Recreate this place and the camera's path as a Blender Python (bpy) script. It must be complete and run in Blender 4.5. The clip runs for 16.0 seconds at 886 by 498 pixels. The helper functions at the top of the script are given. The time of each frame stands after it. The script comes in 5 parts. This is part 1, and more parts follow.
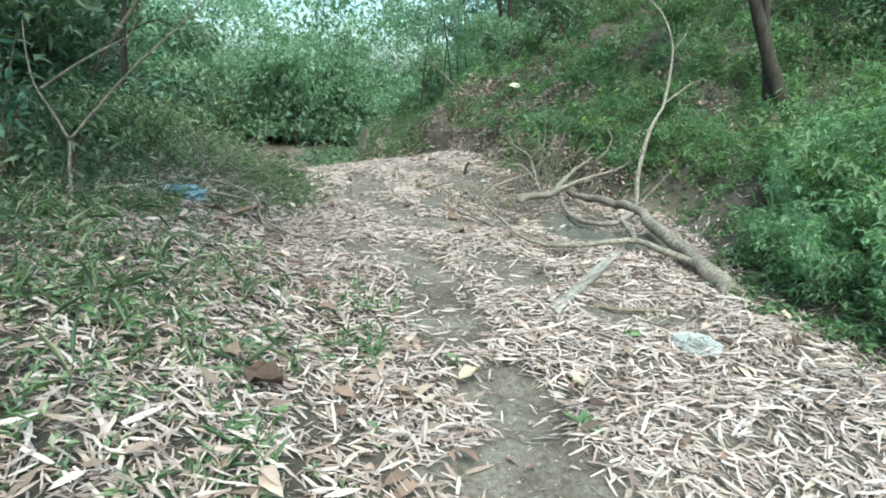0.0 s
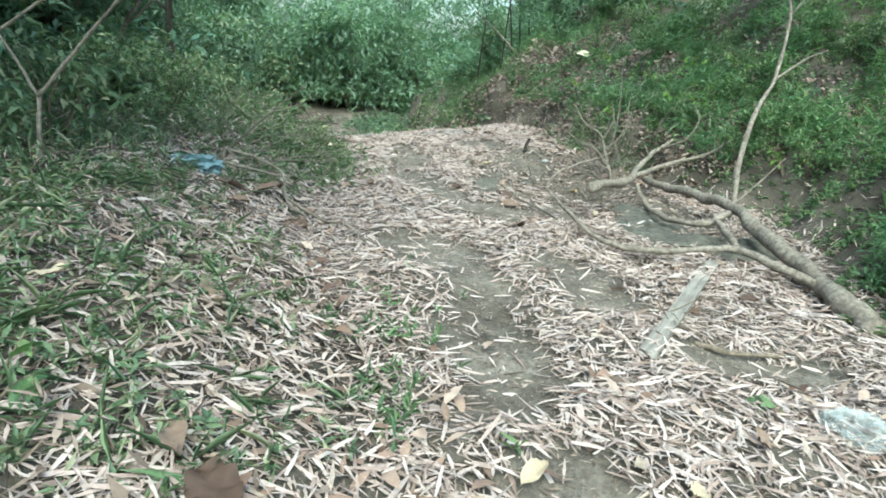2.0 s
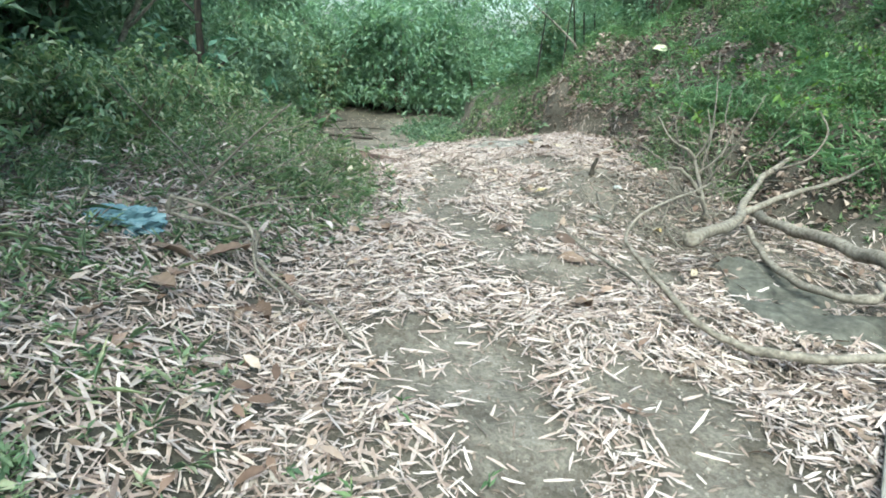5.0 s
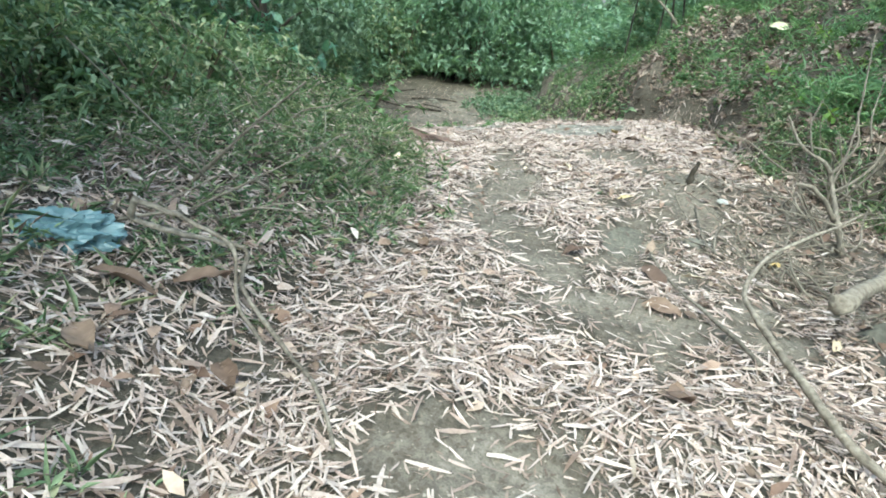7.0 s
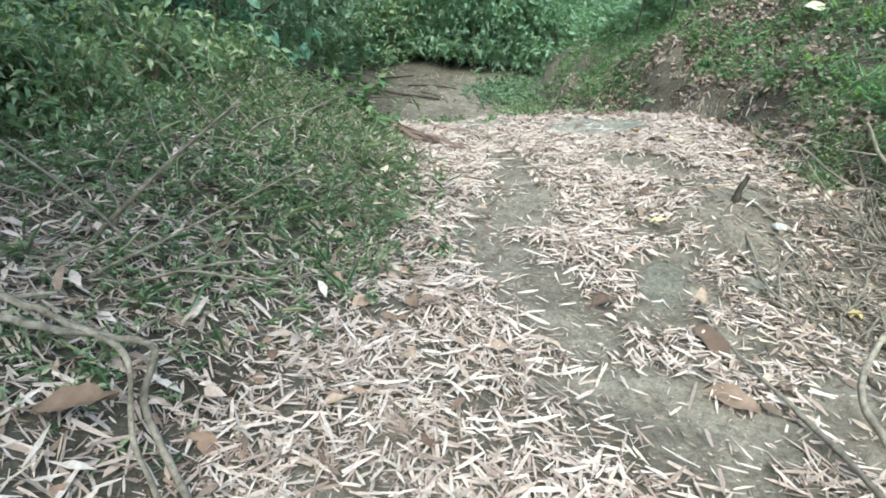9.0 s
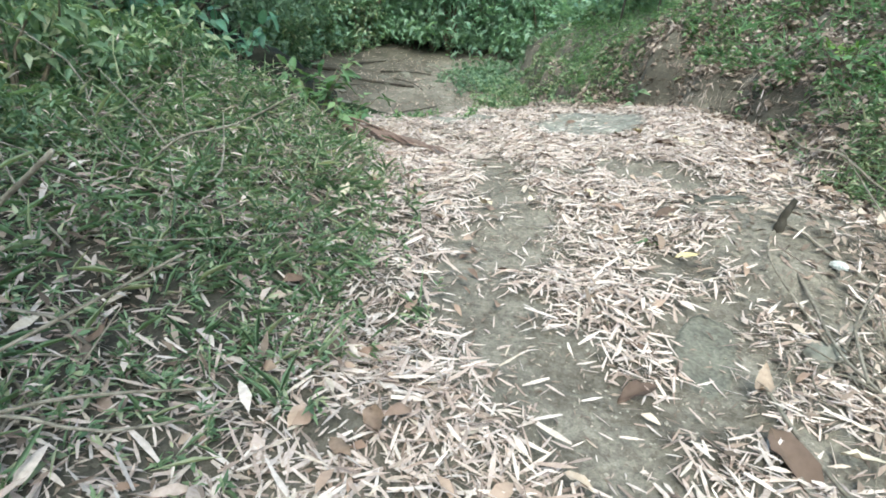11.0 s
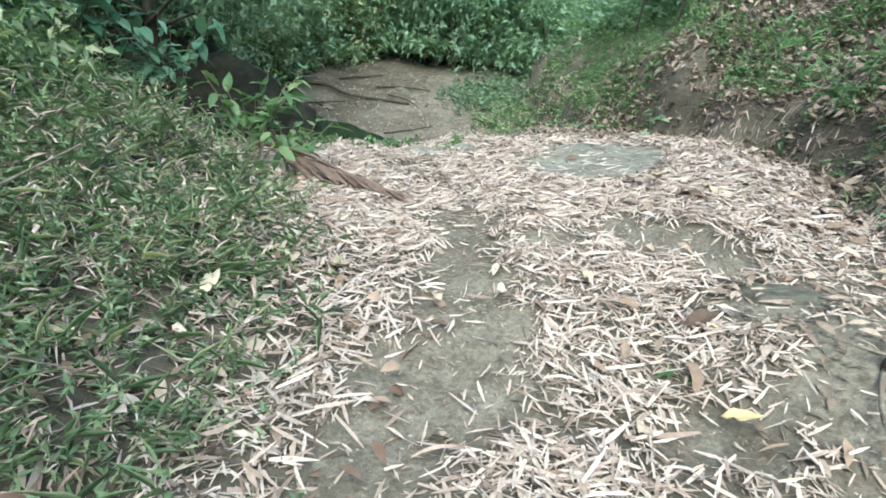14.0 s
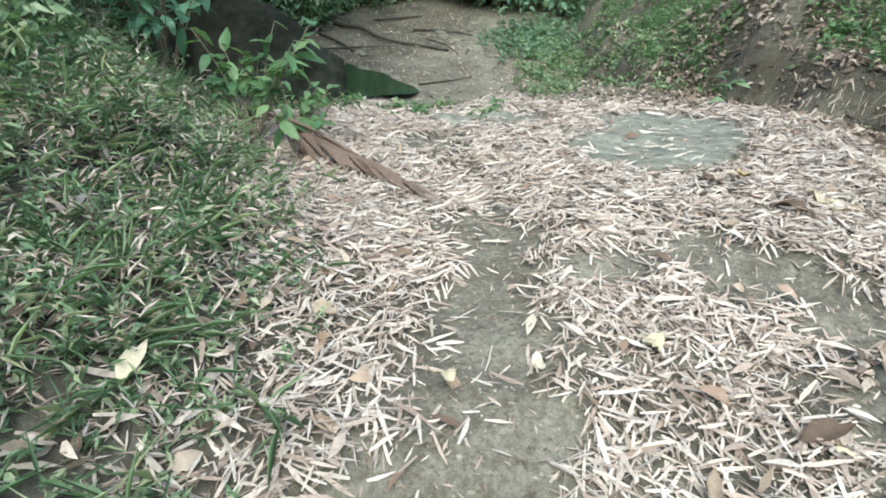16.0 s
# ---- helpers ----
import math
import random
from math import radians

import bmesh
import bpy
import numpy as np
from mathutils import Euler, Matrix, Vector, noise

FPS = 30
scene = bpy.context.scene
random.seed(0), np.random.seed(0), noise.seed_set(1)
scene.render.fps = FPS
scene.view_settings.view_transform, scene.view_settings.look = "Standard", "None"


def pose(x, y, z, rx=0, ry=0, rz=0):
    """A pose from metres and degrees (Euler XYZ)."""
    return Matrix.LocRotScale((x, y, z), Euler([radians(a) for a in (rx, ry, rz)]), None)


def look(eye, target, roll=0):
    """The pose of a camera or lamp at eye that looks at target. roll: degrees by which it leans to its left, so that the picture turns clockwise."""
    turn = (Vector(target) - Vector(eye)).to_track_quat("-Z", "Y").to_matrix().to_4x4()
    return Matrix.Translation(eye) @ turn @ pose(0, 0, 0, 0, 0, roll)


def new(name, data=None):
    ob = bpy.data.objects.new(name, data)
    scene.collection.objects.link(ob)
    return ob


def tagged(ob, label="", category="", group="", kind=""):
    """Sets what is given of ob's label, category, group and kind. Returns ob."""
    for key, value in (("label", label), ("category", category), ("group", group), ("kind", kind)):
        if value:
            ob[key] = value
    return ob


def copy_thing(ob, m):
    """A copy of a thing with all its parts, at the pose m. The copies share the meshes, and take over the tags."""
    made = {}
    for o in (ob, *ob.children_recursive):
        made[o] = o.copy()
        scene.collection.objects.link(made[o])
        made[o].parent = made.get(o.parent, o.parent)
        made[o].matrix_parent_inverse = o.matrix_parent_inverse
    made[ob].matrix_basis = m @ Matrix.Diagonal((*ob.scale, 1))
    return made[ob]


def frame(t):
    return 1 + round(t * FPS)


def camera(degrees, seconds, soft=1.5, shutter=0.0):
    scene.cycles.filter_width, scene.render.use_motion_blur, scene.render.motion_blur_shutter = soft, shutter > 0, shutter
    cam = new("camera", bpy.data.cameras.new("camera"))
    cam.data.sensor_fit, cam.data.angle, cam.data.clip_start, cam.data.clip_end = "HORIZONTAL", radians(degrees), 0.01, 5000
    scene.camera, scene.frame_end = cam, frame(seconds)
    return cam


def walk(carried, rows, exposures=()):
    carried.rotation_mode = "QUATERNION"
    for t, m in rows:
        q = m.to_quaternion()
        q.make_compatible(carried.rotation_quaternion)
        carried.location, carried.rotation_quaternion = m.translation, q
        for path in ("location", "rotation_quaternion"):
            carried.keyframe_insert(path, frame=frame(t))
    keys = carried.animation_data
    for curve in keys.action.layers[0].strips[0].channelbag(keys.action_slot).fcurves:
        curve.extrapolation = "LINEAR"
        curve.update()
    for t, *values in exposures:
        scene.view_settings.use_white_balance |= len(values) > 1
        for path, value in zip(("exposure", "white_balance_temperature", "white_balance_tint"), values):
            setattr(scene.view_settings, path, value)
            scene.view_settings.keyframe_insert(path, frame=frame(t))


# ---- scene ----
cam = camera(73.2, 16.0, soft=1.8)
METRES, EYE, TILT, LEAN, TURN = 8.3, 1.5, 0.0, 0.0, 0.0
ROWS = [
    (0.0, 0.0, 0.0, 0.0, 0.94, -15.25, -3.45),
    (0.5, -0.0051, 0.0295, -0.0053, 4.2, -16.56, -4.9),
    (1.0, -0.0067, 0.0596, -0.0064, 5.68, -18.3, -4.75),
    (1.5, -0.0055, 0.0921, -0.0061, 6.0, -18.68, -4.68),
    (2.0, -0.0097, 0.1218, -0.0072, 6.21, -18.55, -5.26),
    (2.5, -0.0171, 0.154, -0.0087, 6.11, -18.52, -4.36),
    (3.0, -0.0135, 0.1879, -0.0097, 8.1, -18.83, -3.24),
    (3.5, -0.0068, 0.2158, -0.0049, 10.28, -18.73, -2.38),
    (4.0, -0.0066, 0.2538, -0.0029, 10.33, -18.33, -3.28),
    (6.5, -0.024, 0.4229, -0.0062, 17.13, -21.47, -5.01),
    (7.0, -0.029, 0.457, -0.0045, 19.24, -22.54, -5.65),
    (7.5, -0.0418, 0.4894, -0.001, 19.31, -24.49, -6.0),
    (8.0, -0.0494, 0.5172, 0.0004, 19.34, -24.57, -5.3),
    (8.5, -0.0553, 0.5436, -0.0009, 19.29, -24.02, -5.2),
    (11.0, -0.1014, 0.684, -0.008, 16.83, -25.53, -5.42),
    (11.5, -0.1041, 0.7122, -0.0071, 15.89, -25.14, -6.07),
    (12.0, -0.1057, 0.738, -0.0099, 14.76, -23.95, -6.52),
    (12.5, -0.113, 0.7711, -0.0137, 12.75, -23.71, -6.78),
    (13.0, -0.1131, 0.801, -0.0153, 11.82, -25.2, -6.66),
    (13.5, -0.1035, 0.8337, -0.0165, 15.06, -23.96, -7.14),
    (14.0, -0.1039, 0.8648, -0.02, 18.25, -24.52, -5.86),
    (14.5, -0.1104, 0.8943, -0.0154, 20.75, -25.84, -5.13),
    (15.0, -0.1147, 0.924, -0.0157, 21.54, -26.8, -4.66),
    (15.5, -0.1156, 0.949, -0.0119, 22.94, -28.62, -4.26),
    (16.0, -0.1309, 0.9729, -0.0146, 22.43, -30.54, -5.68),
]
EXPOSURES = [(0.0, 1.51, 5740, -14), (2.0, 1.51, 5740, -14), (4.0, 1.69, 5740, -13), (7.0, 1.68, 5850, -11), (11.5, 1.71, 5870, -9), (14.0, 1.64, 5860, -10), (16.0, 1.54, 5860, -11)]
walk(cam, [(t, pose(0, 0, EYE, TILT, LEAN, TURN) @ pose(METRES * x, METRES * y, METRES * z, 90 + pitch, roll, yaw)) for t, x, y, z, yaw, pitch, roll in ROWS], EXPOSURES)

# ---- light: a bright overcast sky over a wooded gully ----
SUN_UP, SUN_ROUND = 56.0, 173.0
world = bpy.data.worlds.new("sky")
scene.world = world
world.use_nodes = True
wn = world.node_tree
sky = wn.nodes.new("ShaderNodeTexSky")
sky.sky_type, sky.sun_disc = "NISHITA", False
sky.sun_elevation, sky.sun_rotation = radians(SUN_UP), radians(SUN_ROUND)
sky.air_density, sky.dust_density = 1.0, 4.0
wn.links.new(sky.outputs["Color"], wn.nodes["Background"].inputs["Color"])
wn.nodes["Background"].inputs["Strength"].default_value = 0.15
sun = new("sun", bpy.data.lights.new("sun", "SUN"))
sun.data.energy, sun.data.angle, sun.data.color = 1.2, radians(60), (1.0, 0.96, 0.9)
a, e = radians(SUN_ROUND), radians(SUN_UP)
sun.matrix_world = look((0, 0, 20), (-20 * math.sin(a) * math.cos(e), -20 * math.cos(a) * math.cos(e), 20 - 20 * math.sin(e)))


# ---- materials ----
def ramp(nt, fac, stops):
    r = nt.nodes.new("ShaderNodeValToRGB")
    r.color_ramp.elements[0].position, r.color_ramp.elements[0].color = stops[0][0], (*stops[0][1], 1)
    r.color_ramp.elements[1].position, r.color_ramp.elements[1].color = stops[-1][0], (*stops[-1][1], 1)
    for p, c in stops[1:-1]:
        r.color_ramp.elements.new(p).color = (*c, 1)
    nt.links.new(fac, r.inputs[0])
    return r.outputs[0]


def noise_node(nt, scale, detail=6, rough=0.6, vector=None):
    n = nt.nodes.new("ShaderNodeTexNoise")
    n.inputs["Scale"].default_value, n.inputs["Detail"].default_value, n.inputs["Roughness"].default_value = scale, detail, rough
    if vector is None:
        vector = nt.nodes.new("ShaderNodeTexCoord").outputs["Object"]
    nt.links.new(vector, n.inputs["Vector"])
    return n.outputs["Fac"]


def mix(nt, kind, fac, a, b):
    m = nt.nodes.new("ShaderNodeMix")
    m.data_type, m.blend_type = "RGBA", kind
    for sock, v in ((m.inputs[0], fac), (m.inputs[6], a), (m.inputs[7], b)):
        if hasattr(v, "links"):
            nt.links.new(v, sock)
        else:
            sock.default_value = v if isinstance(v, (int, float)) else (*v, 1)
    return m.outputs[2]


def material(name, rough=0.8, spec=0.3):
    m = bpy.data.materials.new(name)
    m.use_nodes = True
    b = m.node_tree.nodes["Principled BSDF"]
    b.inputs["Roughness"].default_value, b.inputs["Specular IOR Level"].default_value = rough, spec
    return m, m.node_tree, b


def bump(nt, b, height, strength, dist):
    n = nt.nodes.new("ShaderNodeBump")
    n.inputs["Strength"].default_value, n.inputs["Distance"].default_value = strength, dist
    nt.links.new(height, n.inputs["Height"])
    nt.links.new(n.outputs[0], b.inputs["Normal"])


def leaf_material(name, stops, rough=0.6, through_light=0.0, island=True, fine=60.0):
    """Leaves: each one takes its own tint from the ramp, with a fine mottling; living ones let some light through."""
    m, nt, b = material(name, rough, 0.35)
    if island:
        f = nt.nodes.new("ShaderNodeNewGeometry").outputs["Random Per Island"]
    else:
        f = nt.nodes.new("ShaderNodeObjectInfo").outputs["Random"]
    c = ramp(nt, f, stops)
    n = noise_node(nt, fine, 3)
    c = mix(nt, "MULTIPLY", 0.7, c, ramp(nt, n, [(0.25, (0.6, 0.57, 0.52)), (0.7, (1.1, 1.1, 1.1))]))
    nt.links.new(c, b.inputs["Base Color"])
    if through_light:
        t = nt.nodes.new("ShaderNodeBsdfTranslucent")
        nt.links.new(mix(nt, "MULTIPLY", 1.0, c, (1.2, 1.3, 0.7)), t.inputs["Color"])
        x = nt.nodes.new("ShaderNodeMixShader")
        x.inputs[0].default_value = through_light
        nt.links.new(b.outputs[0], x.inputs[1])
        nt.links.new(t.outputs[0], x.inputs[2])
        nt.links.new(x.outputs[0], nt.nodes["Material Output"].inputs["Surface"])
    return m


def earth_material():
    m, nt, b = material("earth", 0.95, 0.15)
    big, fine = noise_node(nt, 1.3, 8), noise_node(nt, 26, 8, 0.7)
    humus = ramp(nt, big, [(0.3, (0.056, 0.05, 0.041)), (0.7, (0.128, 0.115, 0.096))])
    packed = ramp(nt, mix(nt, "MIX", 0.45, big, noise_node(nt, 6, 6, 0.7)), [(0.30, (0.078, 0.065, 0.053)), (0.45, (0.14, 0.123, 0.104)), (0.55, (0.205, 0.183, 0.158)), (0.70, (0.32, 0.293, 0.258))])
    att = nt.nodes.new("ShaderNodeAttribute")
    att.attribute_name = "packed"
    c = mix(nt, "MIX", att.outputs["Fac"], humus, packed)
    c = mix(nt, "MULTIPLY", 0.65, c, ramp(nt, fine, [(0.3, (0.5, 0.5, 0.47)), (0.66, (1.18, 1.18, 1.15))]))
    c = mix(nt, "MULTIPLY", 0.5, c, ramp(nt, noise_node(nt, 110, 4, 0.7), [(0.36, (0.45, 0.42, 0.38)), (0.5, (1, 1, 1)), (0.7, (1.2, 1.2, 1.2))]))
    cell = nt.nodes.new("ShaderNodeTexVoronoi")
    cell.inputs["Scale"].default_value = 55
    nt.links.new(nt.nodes.new("ShaderNodeTexCoord").outputs["Object"], cell.inputs["Vector"])
    c = mix(nt, "MULTIPLY", 0.55, c, ramp(nt, cell.outputs["Color"], [(0.1, (0.55, 0.52, 0.48)), (0.5, (1, 1, 1)), (0.9, (1.25, 1.25, 1.22))]))
    nt.links.new(c, b.inputs["Base Color"])
    bump(nt, b, fine, 0.6, 0.015)
    return m


def grain_material(name, dark, light, scale=30.0, stretch=(1, 1, 0.12), rough=0.85, depth=0.006):
    m, nt, b = material(name, rough, 0.25)
    mp = nt.nodes.new("ShaderNodeMapping")
    mp.inputs["Scale"].default_value = stretch
    nt.links.new(nt.nodes.new("ShaderNodeTexCoord").outputs["Object"], mp.inputs["Vector"])
    g, big = noise_node(nt, scale, 6, 0.65, mp.outputs[0]), noise_node(nt, 3.5, 4)
    c = ramp(nt, g, [(0.3, dark), (0.7, light)])
    c = mix(nt, "MULTIPLY", 0.8, c, ramp(nt, big, [(0.3, (0.6, 0.58, 0.54)), (0.7, (1.15, 1.15, 1.1))]))
    nt.links.new(c, b.inputs["Base Color"])
    bump(nt, b, g, 0.8, depth)
    return m


EARTH = earth_material()
STRAW = leaf_material("dry_bamboo_leaf", [(0.0, (0.24, 0.175, 0.145)), (0.2, (0.37, 0.285, 0.25)), (0.5, (0.49, 0.40, 0.365)), (0.75, (0.55, 0.467, 0.432)), (0.94, (0.59, 0.513, 0.48)), (1.0, (0.46, 0.385, 0.315))], 0.65)
STRAW_ONE = leaf_material("dry_bamboo_leaf_single", [(0.0, (0.24, 0.17, 0.13)), (0.25, (0.40, 0.30, 0.26)), (0.6, (0.48, 0.395, 0.36)), (1.0, (0.57, 0.49, 0.455))], 0.65, island=False)
DULL = leaf_material("old_leaf", [(0.0, (0.10, 0.072, 0.056)), (0.4, (0.21, 0.158, 0.128)), (0.7, (0.315, 0.245, 0.205)), (1.0, (0.43, 0.355, 0.305))], 0.75)
BROWN = leaf_material("brown_broad_leaf", [(0.0, (0.085, 0.055, 0.042)), (0.35, (0.18, 0.125, 0.095)), (0.7, (0.30, 0.225, 0.175)), (1.0, (0.42, 0.345, 0.28))], 0.75, island=False, fine=6)
RUSSET = leaf_material("russet_leaf", [(0.0, (0.12, 0.075, 0.055)), (0.4, (0.25, 0.165, 0.125)), (0.75, (0.37, 0.27, 0.215)), (1.0, (0.50, 0.40, 0.335))], 0.7, fine=25)
GREEN = leaf_material("herb_leaf", [(0.0, (0.095, 0.15, 0.092)), (0.45, (0.168, 0.252, 0.145)), (0.75, (0.265, 0.345, 0.215)), (1.0, (0.45, 0.455, 0.325))], 0.5, 0.36)
FRESH = leaf_material("fresh_leaf", [(0.0, (0.075, 0.14, 0.07)), (0.6, (0.135, 0.23, 0.11)), (1.0, (0.225, 0.31, 0.15))], 0.5, 0.35)
BLUISH = leaf_material("tree_leaf", [(0.0, (0.075, 0.13, 0.085)), (0.5, (0.135, 0.21, 0.135)), (1.0, (0.22, 0.30, 0.20))], 0.45, 0.3)
LUSH = leaf_material("feathery_leaf", [(0.0, (0.15, 0.265, 0.165)), (0.5, (0.24, 0.385, 0.245)), (1.0, (0.34, 0.475, 0.325))], 0.5, 0.5)
# distance haze and open-sky light are put into this paler, bluer leaf colour
HAZEPALE = leaf_material("hazed_leaf", [(0.0, (0.15, 0.25, 0.185)), (0.5, (0.23, 0.345, 0.255)), (1.0, (0.34, 0.455, 0.35))], 0.45, 0.45)
BARK = grain_material("bark", (0.022, 0.019, 0.015), (0.075, 0.064, 0.053))
BRANCH = grain_material("peeled_branch", (0.10, 0.083, 0.068), (0.36, 0.32, 0.275), 26, (1, 1, 1), 0.85, 0.012)
DEADTWIG = grain_material("grey_twig", (0.10, 0.087, 0.075), (0.27, 0.24, 0.205))
TWIG = grain_material("dry_twig", (0.10, 0.08, 0.062), (0.27, 0.225, 0.175))
STONE = grain_material("rock", (0.10, 0.096, 0.084), (0.285, 0.275, 0.246), 9, (1, 1, 1), 0.9, 0.02)


# ---- the lie of the land ----
def along(t, pts):
    return np.interp(t, [p[0] for p in pts], [p[1] for p in pts])


LEFT_EDGE = [(-3, -0.3), (2.5, -0.4), (4.6, -1.2), (5.5, -1.6), (6.2, -1.85), (7, -1.95), (9, -2.1), (10.5, -2.6), (11.2, -3.2), (12, -4.3), (13, -5.4), (14, -6.8)]
LEFT_VERGE = [(-3, -0.3), (2.5, -0.45), (3.8, -0.8), (4.6, -1.4), (5.5, -1.85), (7, -1.82), (8.3, -1.78), (9.3, -2.15), (10.4, -2.75), (11.2, -3.3), (12, -4.4), (13, -5.5), (14, -6.9)]
LITTER_LINE = [(6, 2.65), (7, 2.68), (8, 2.5), (9, 1.95), (10, 1.45), (11, 1.1), (12, 0.92)]
RIGHT_EDGE = [(-3, 3.4), (3, 2.95), (4, 2.78), (5, 2.65), (6, 2.85), (7, 3.15), (8, 3.05), (9, 2.2), (10, 1.45), (11, 1.1), (12, 0.92), (13, 0.72), (14, 0.42), (14.7, 0.12), (15.3, -0.35), (16, -0.8), (17, -1.4), (20, -2.6), (25, -4), (40, -4)]
WAVES = np.random.default_rng(5)
WAVE_SET = [(k, WAVES.uniform(0, 6.28, 7), WAVES.uniform(0, 6.28, 7), WAVES.uniform(0.6, 1.6, 7)) for k in range(6)]


def ripple(x, y, size, k=0):
    """Smooth irregular relief between about -1 and 1, with features of that size."""
    _, turn, shift, rate = WAVE_SET[k]
    s = 0
    for a, p, r in zip(turn, shift, rate):
        s = s + np.sin((x * np.cos(a) + y * np.sin(a)) * 6.28 / size * r + p)
    return s / 3.5


def ease(v, lo, hi):
    v = np.clip((v - lo) / (hi - lo), 0, 1)
    return v * v * (3 - 2 * v)


TRACKS = [((0.40, 1.2), (0.36, 2.65), 0.17), ((0.06, 3.3), (0.06, 3.85), 0.21), ((0.06, 3.85), (-0.08, 4.45), 0.19), ((-0.08, 4.45), (-0.36, 5.35), 0.19), ((-0.27, 4.98), (-0.62, 5.1), 0.15),
          ((0.47, 5.3), (0.72, 4.72), 0.25), ((-0.25, 3.95), (-0.1, 3.7), 0.10), ((-0.75, 5.3), (-0.5, 5.5), 0.17), ((-0.42, 7.0), (0.14, 6.83), 0.20), ((-0.58, 7.4), (-0.82, 7.8), 0.20),
          ((-0.82, 7.8), (-1.12, 8.08), 0.20), ((-1.12, 8.08), (-1.38, 8.38), 0.19), ((-1.36, 8.6), (-1.33, 9.35), 0.22), ((-1.33, 9.35), (-1.53, 9.9), 0.22), ((-1.53, 9.9), (-1.68, 10.55), 0.21),
          ((-1.68, 10.55), (-1.9, 11.05), 0.20), ((-0.15, 8.6), (-0.24, 7.9), 0.18), ((0.27, 9.64), (0.31, 9.02), 0.25), ((0.14, 9.2), (0.55, 9.95), 0.20), ((-0.32, 9.05), (-0.36, 9.12), 0.15),
          ((0.08, 7.75), (0.14, 7.6), 0.12), ((0.64, 7.5), (0.68, 7.2), 0.18), ((0.0, 10.25), (0.1, 10.3), 0.16), ((-0.72, 10.95), (-0.2, 10.7), 0.20), ((-0.08, 10.04), (0.27, 10.28), 0.15),
          ((-1.2, 10.6), (-1.1, 10.7), 0.14), ((1.2, 4.0), (1.55, 3.95), 0.14), ((-2.7, 12.3), (-2.9, 12.6), 0.22), ((-1.1, 12.7), (-1.0, 13.7), 0.55), ((-2.2, 13.8), (-2.4, 14.0), 0.25)]


def packed(x, y):
    """1 on trodden bare earth, 0 under litter."""
    best = np.full(np.shape(x), 9.0)
    wob = 0.10 * ripple(x, y, 0.6, 1) + 0.06 * ripple(x, y, 0.2, 2)
    for (ax, ay), (bx, by), w in TRACKS:
        dx, dy = bx - ax, by - ay
        t = np.clip(((x - ax) * dx + (y - ay) * dy) / (dx * dx + dy * dy), 0, 1)
        best = np.minimum(best, np.hypot(x - ax - t * dx, y - ay - t * dy) - w - 0.035)
    return 1 - ease(best + wob, -0.08, 0.10)


def land(x, y):
    """Height of the ground."""
    x, y = np.asarray(x, float), np.asarray(y, float)
    z = along(y, [(-3, 0.15), (2, 0.08), (4, -0.02), (7, -0.08), (9, -0.06), (10.5, 0.02), (12, 0.07), (13, 0.03), (14, -0.05), (16, -0.35), (18, -1.0), (20, -1.7), (26, -1.9), (32, -1.3), (60, 3)])
    z = z + along(y, [(7.5, 0), (9.6, 0.06), (11.3, 0.15), (14, 0.19), (17, 0.1), (20, 0)]) * np.clip(x + 0.2, -5, 0.3)
    d = ease(y - 13.8 - 1.6 * np.clip(x + 3.5, 0, 9) - 0.25 * ripple(x, y, 2.2, 3), 0, 1.5)
    z = z * (1 - d) + np.minimum(z, -1.9) * d
    left, right = np.maximum(0, along(y, LEFT_EDGE) - x), np.maximum(0, x - along(y, RIGHT_EDGE) + 0.25 * ripple(x, y, 1.6, 4))
    up = np.minimum(left * 0.35, 0.33 + 0.09 * left) * (1 - ease(y, 12.3, 14.0))
    cut = ease(y, 9.5, 12.5)
    far = np.maximum(0, -(x + 8.6 + 0.2 * (y - 15)))
    steep, low = ease(y, 12.0, 13.5), 1 - ease(y, 4.5, 7.5)
    z = z + up + np.minimum(right * (0.8 + 0.7 * cut + 1.5 * steep - 0.35 * low), 0.3 + 0.12 * steep + 0.55 * ease(y, 14.6, 16.5) + (0.36 + 0.22 * cut) * right)
    z = z + np.minimum(far * 0.9, 1.2 + 0.25 * far) * ease(y, 13.5, 15)
    flat = np.exp(-np.hypot(x / 60, (y - 10) / 60) ** 2)
    z = z * flat + 3.0 * (1 - flat)
    z = z - 0.2 * np.exp(-((x + 7.0) / 1.4) ** 2 - ((y - 17.8) / 1.2) ** 2)
    z = z + 0.22 * np.exp(-((x - 0.5) / 0.55) ** 2 - ((y - 9.6) / 0.6) ** 2) - 0.09 * np.exp(-((x - 0.85) / 0.5) ** 2 - ((y - 8.3) / 0.5) ** 2)
    z = z + (0.07 * ripple(x, y, 0.7, 1) + (0.025 + 0.03 * cut) * ripple(x, y, 0.28, 3) + 0.022 * cut * ripple(x, y, 0.15, 4)) * ease(right, 0.05, 0.5)
    z = z + 0.035 * ripple(x, y, 1.4, 0) + 0.012 * ripple(x, y, 0.45, 2) + (0.10 * ripple(x, y, 3.0, 5)) * ease(left + right, 0.3, 1.5)
    return z - 0.02 * packed(x, y)


def spot(x, y, up=0.0):
    return Vector((x, y, float(land(x, y)) + up))


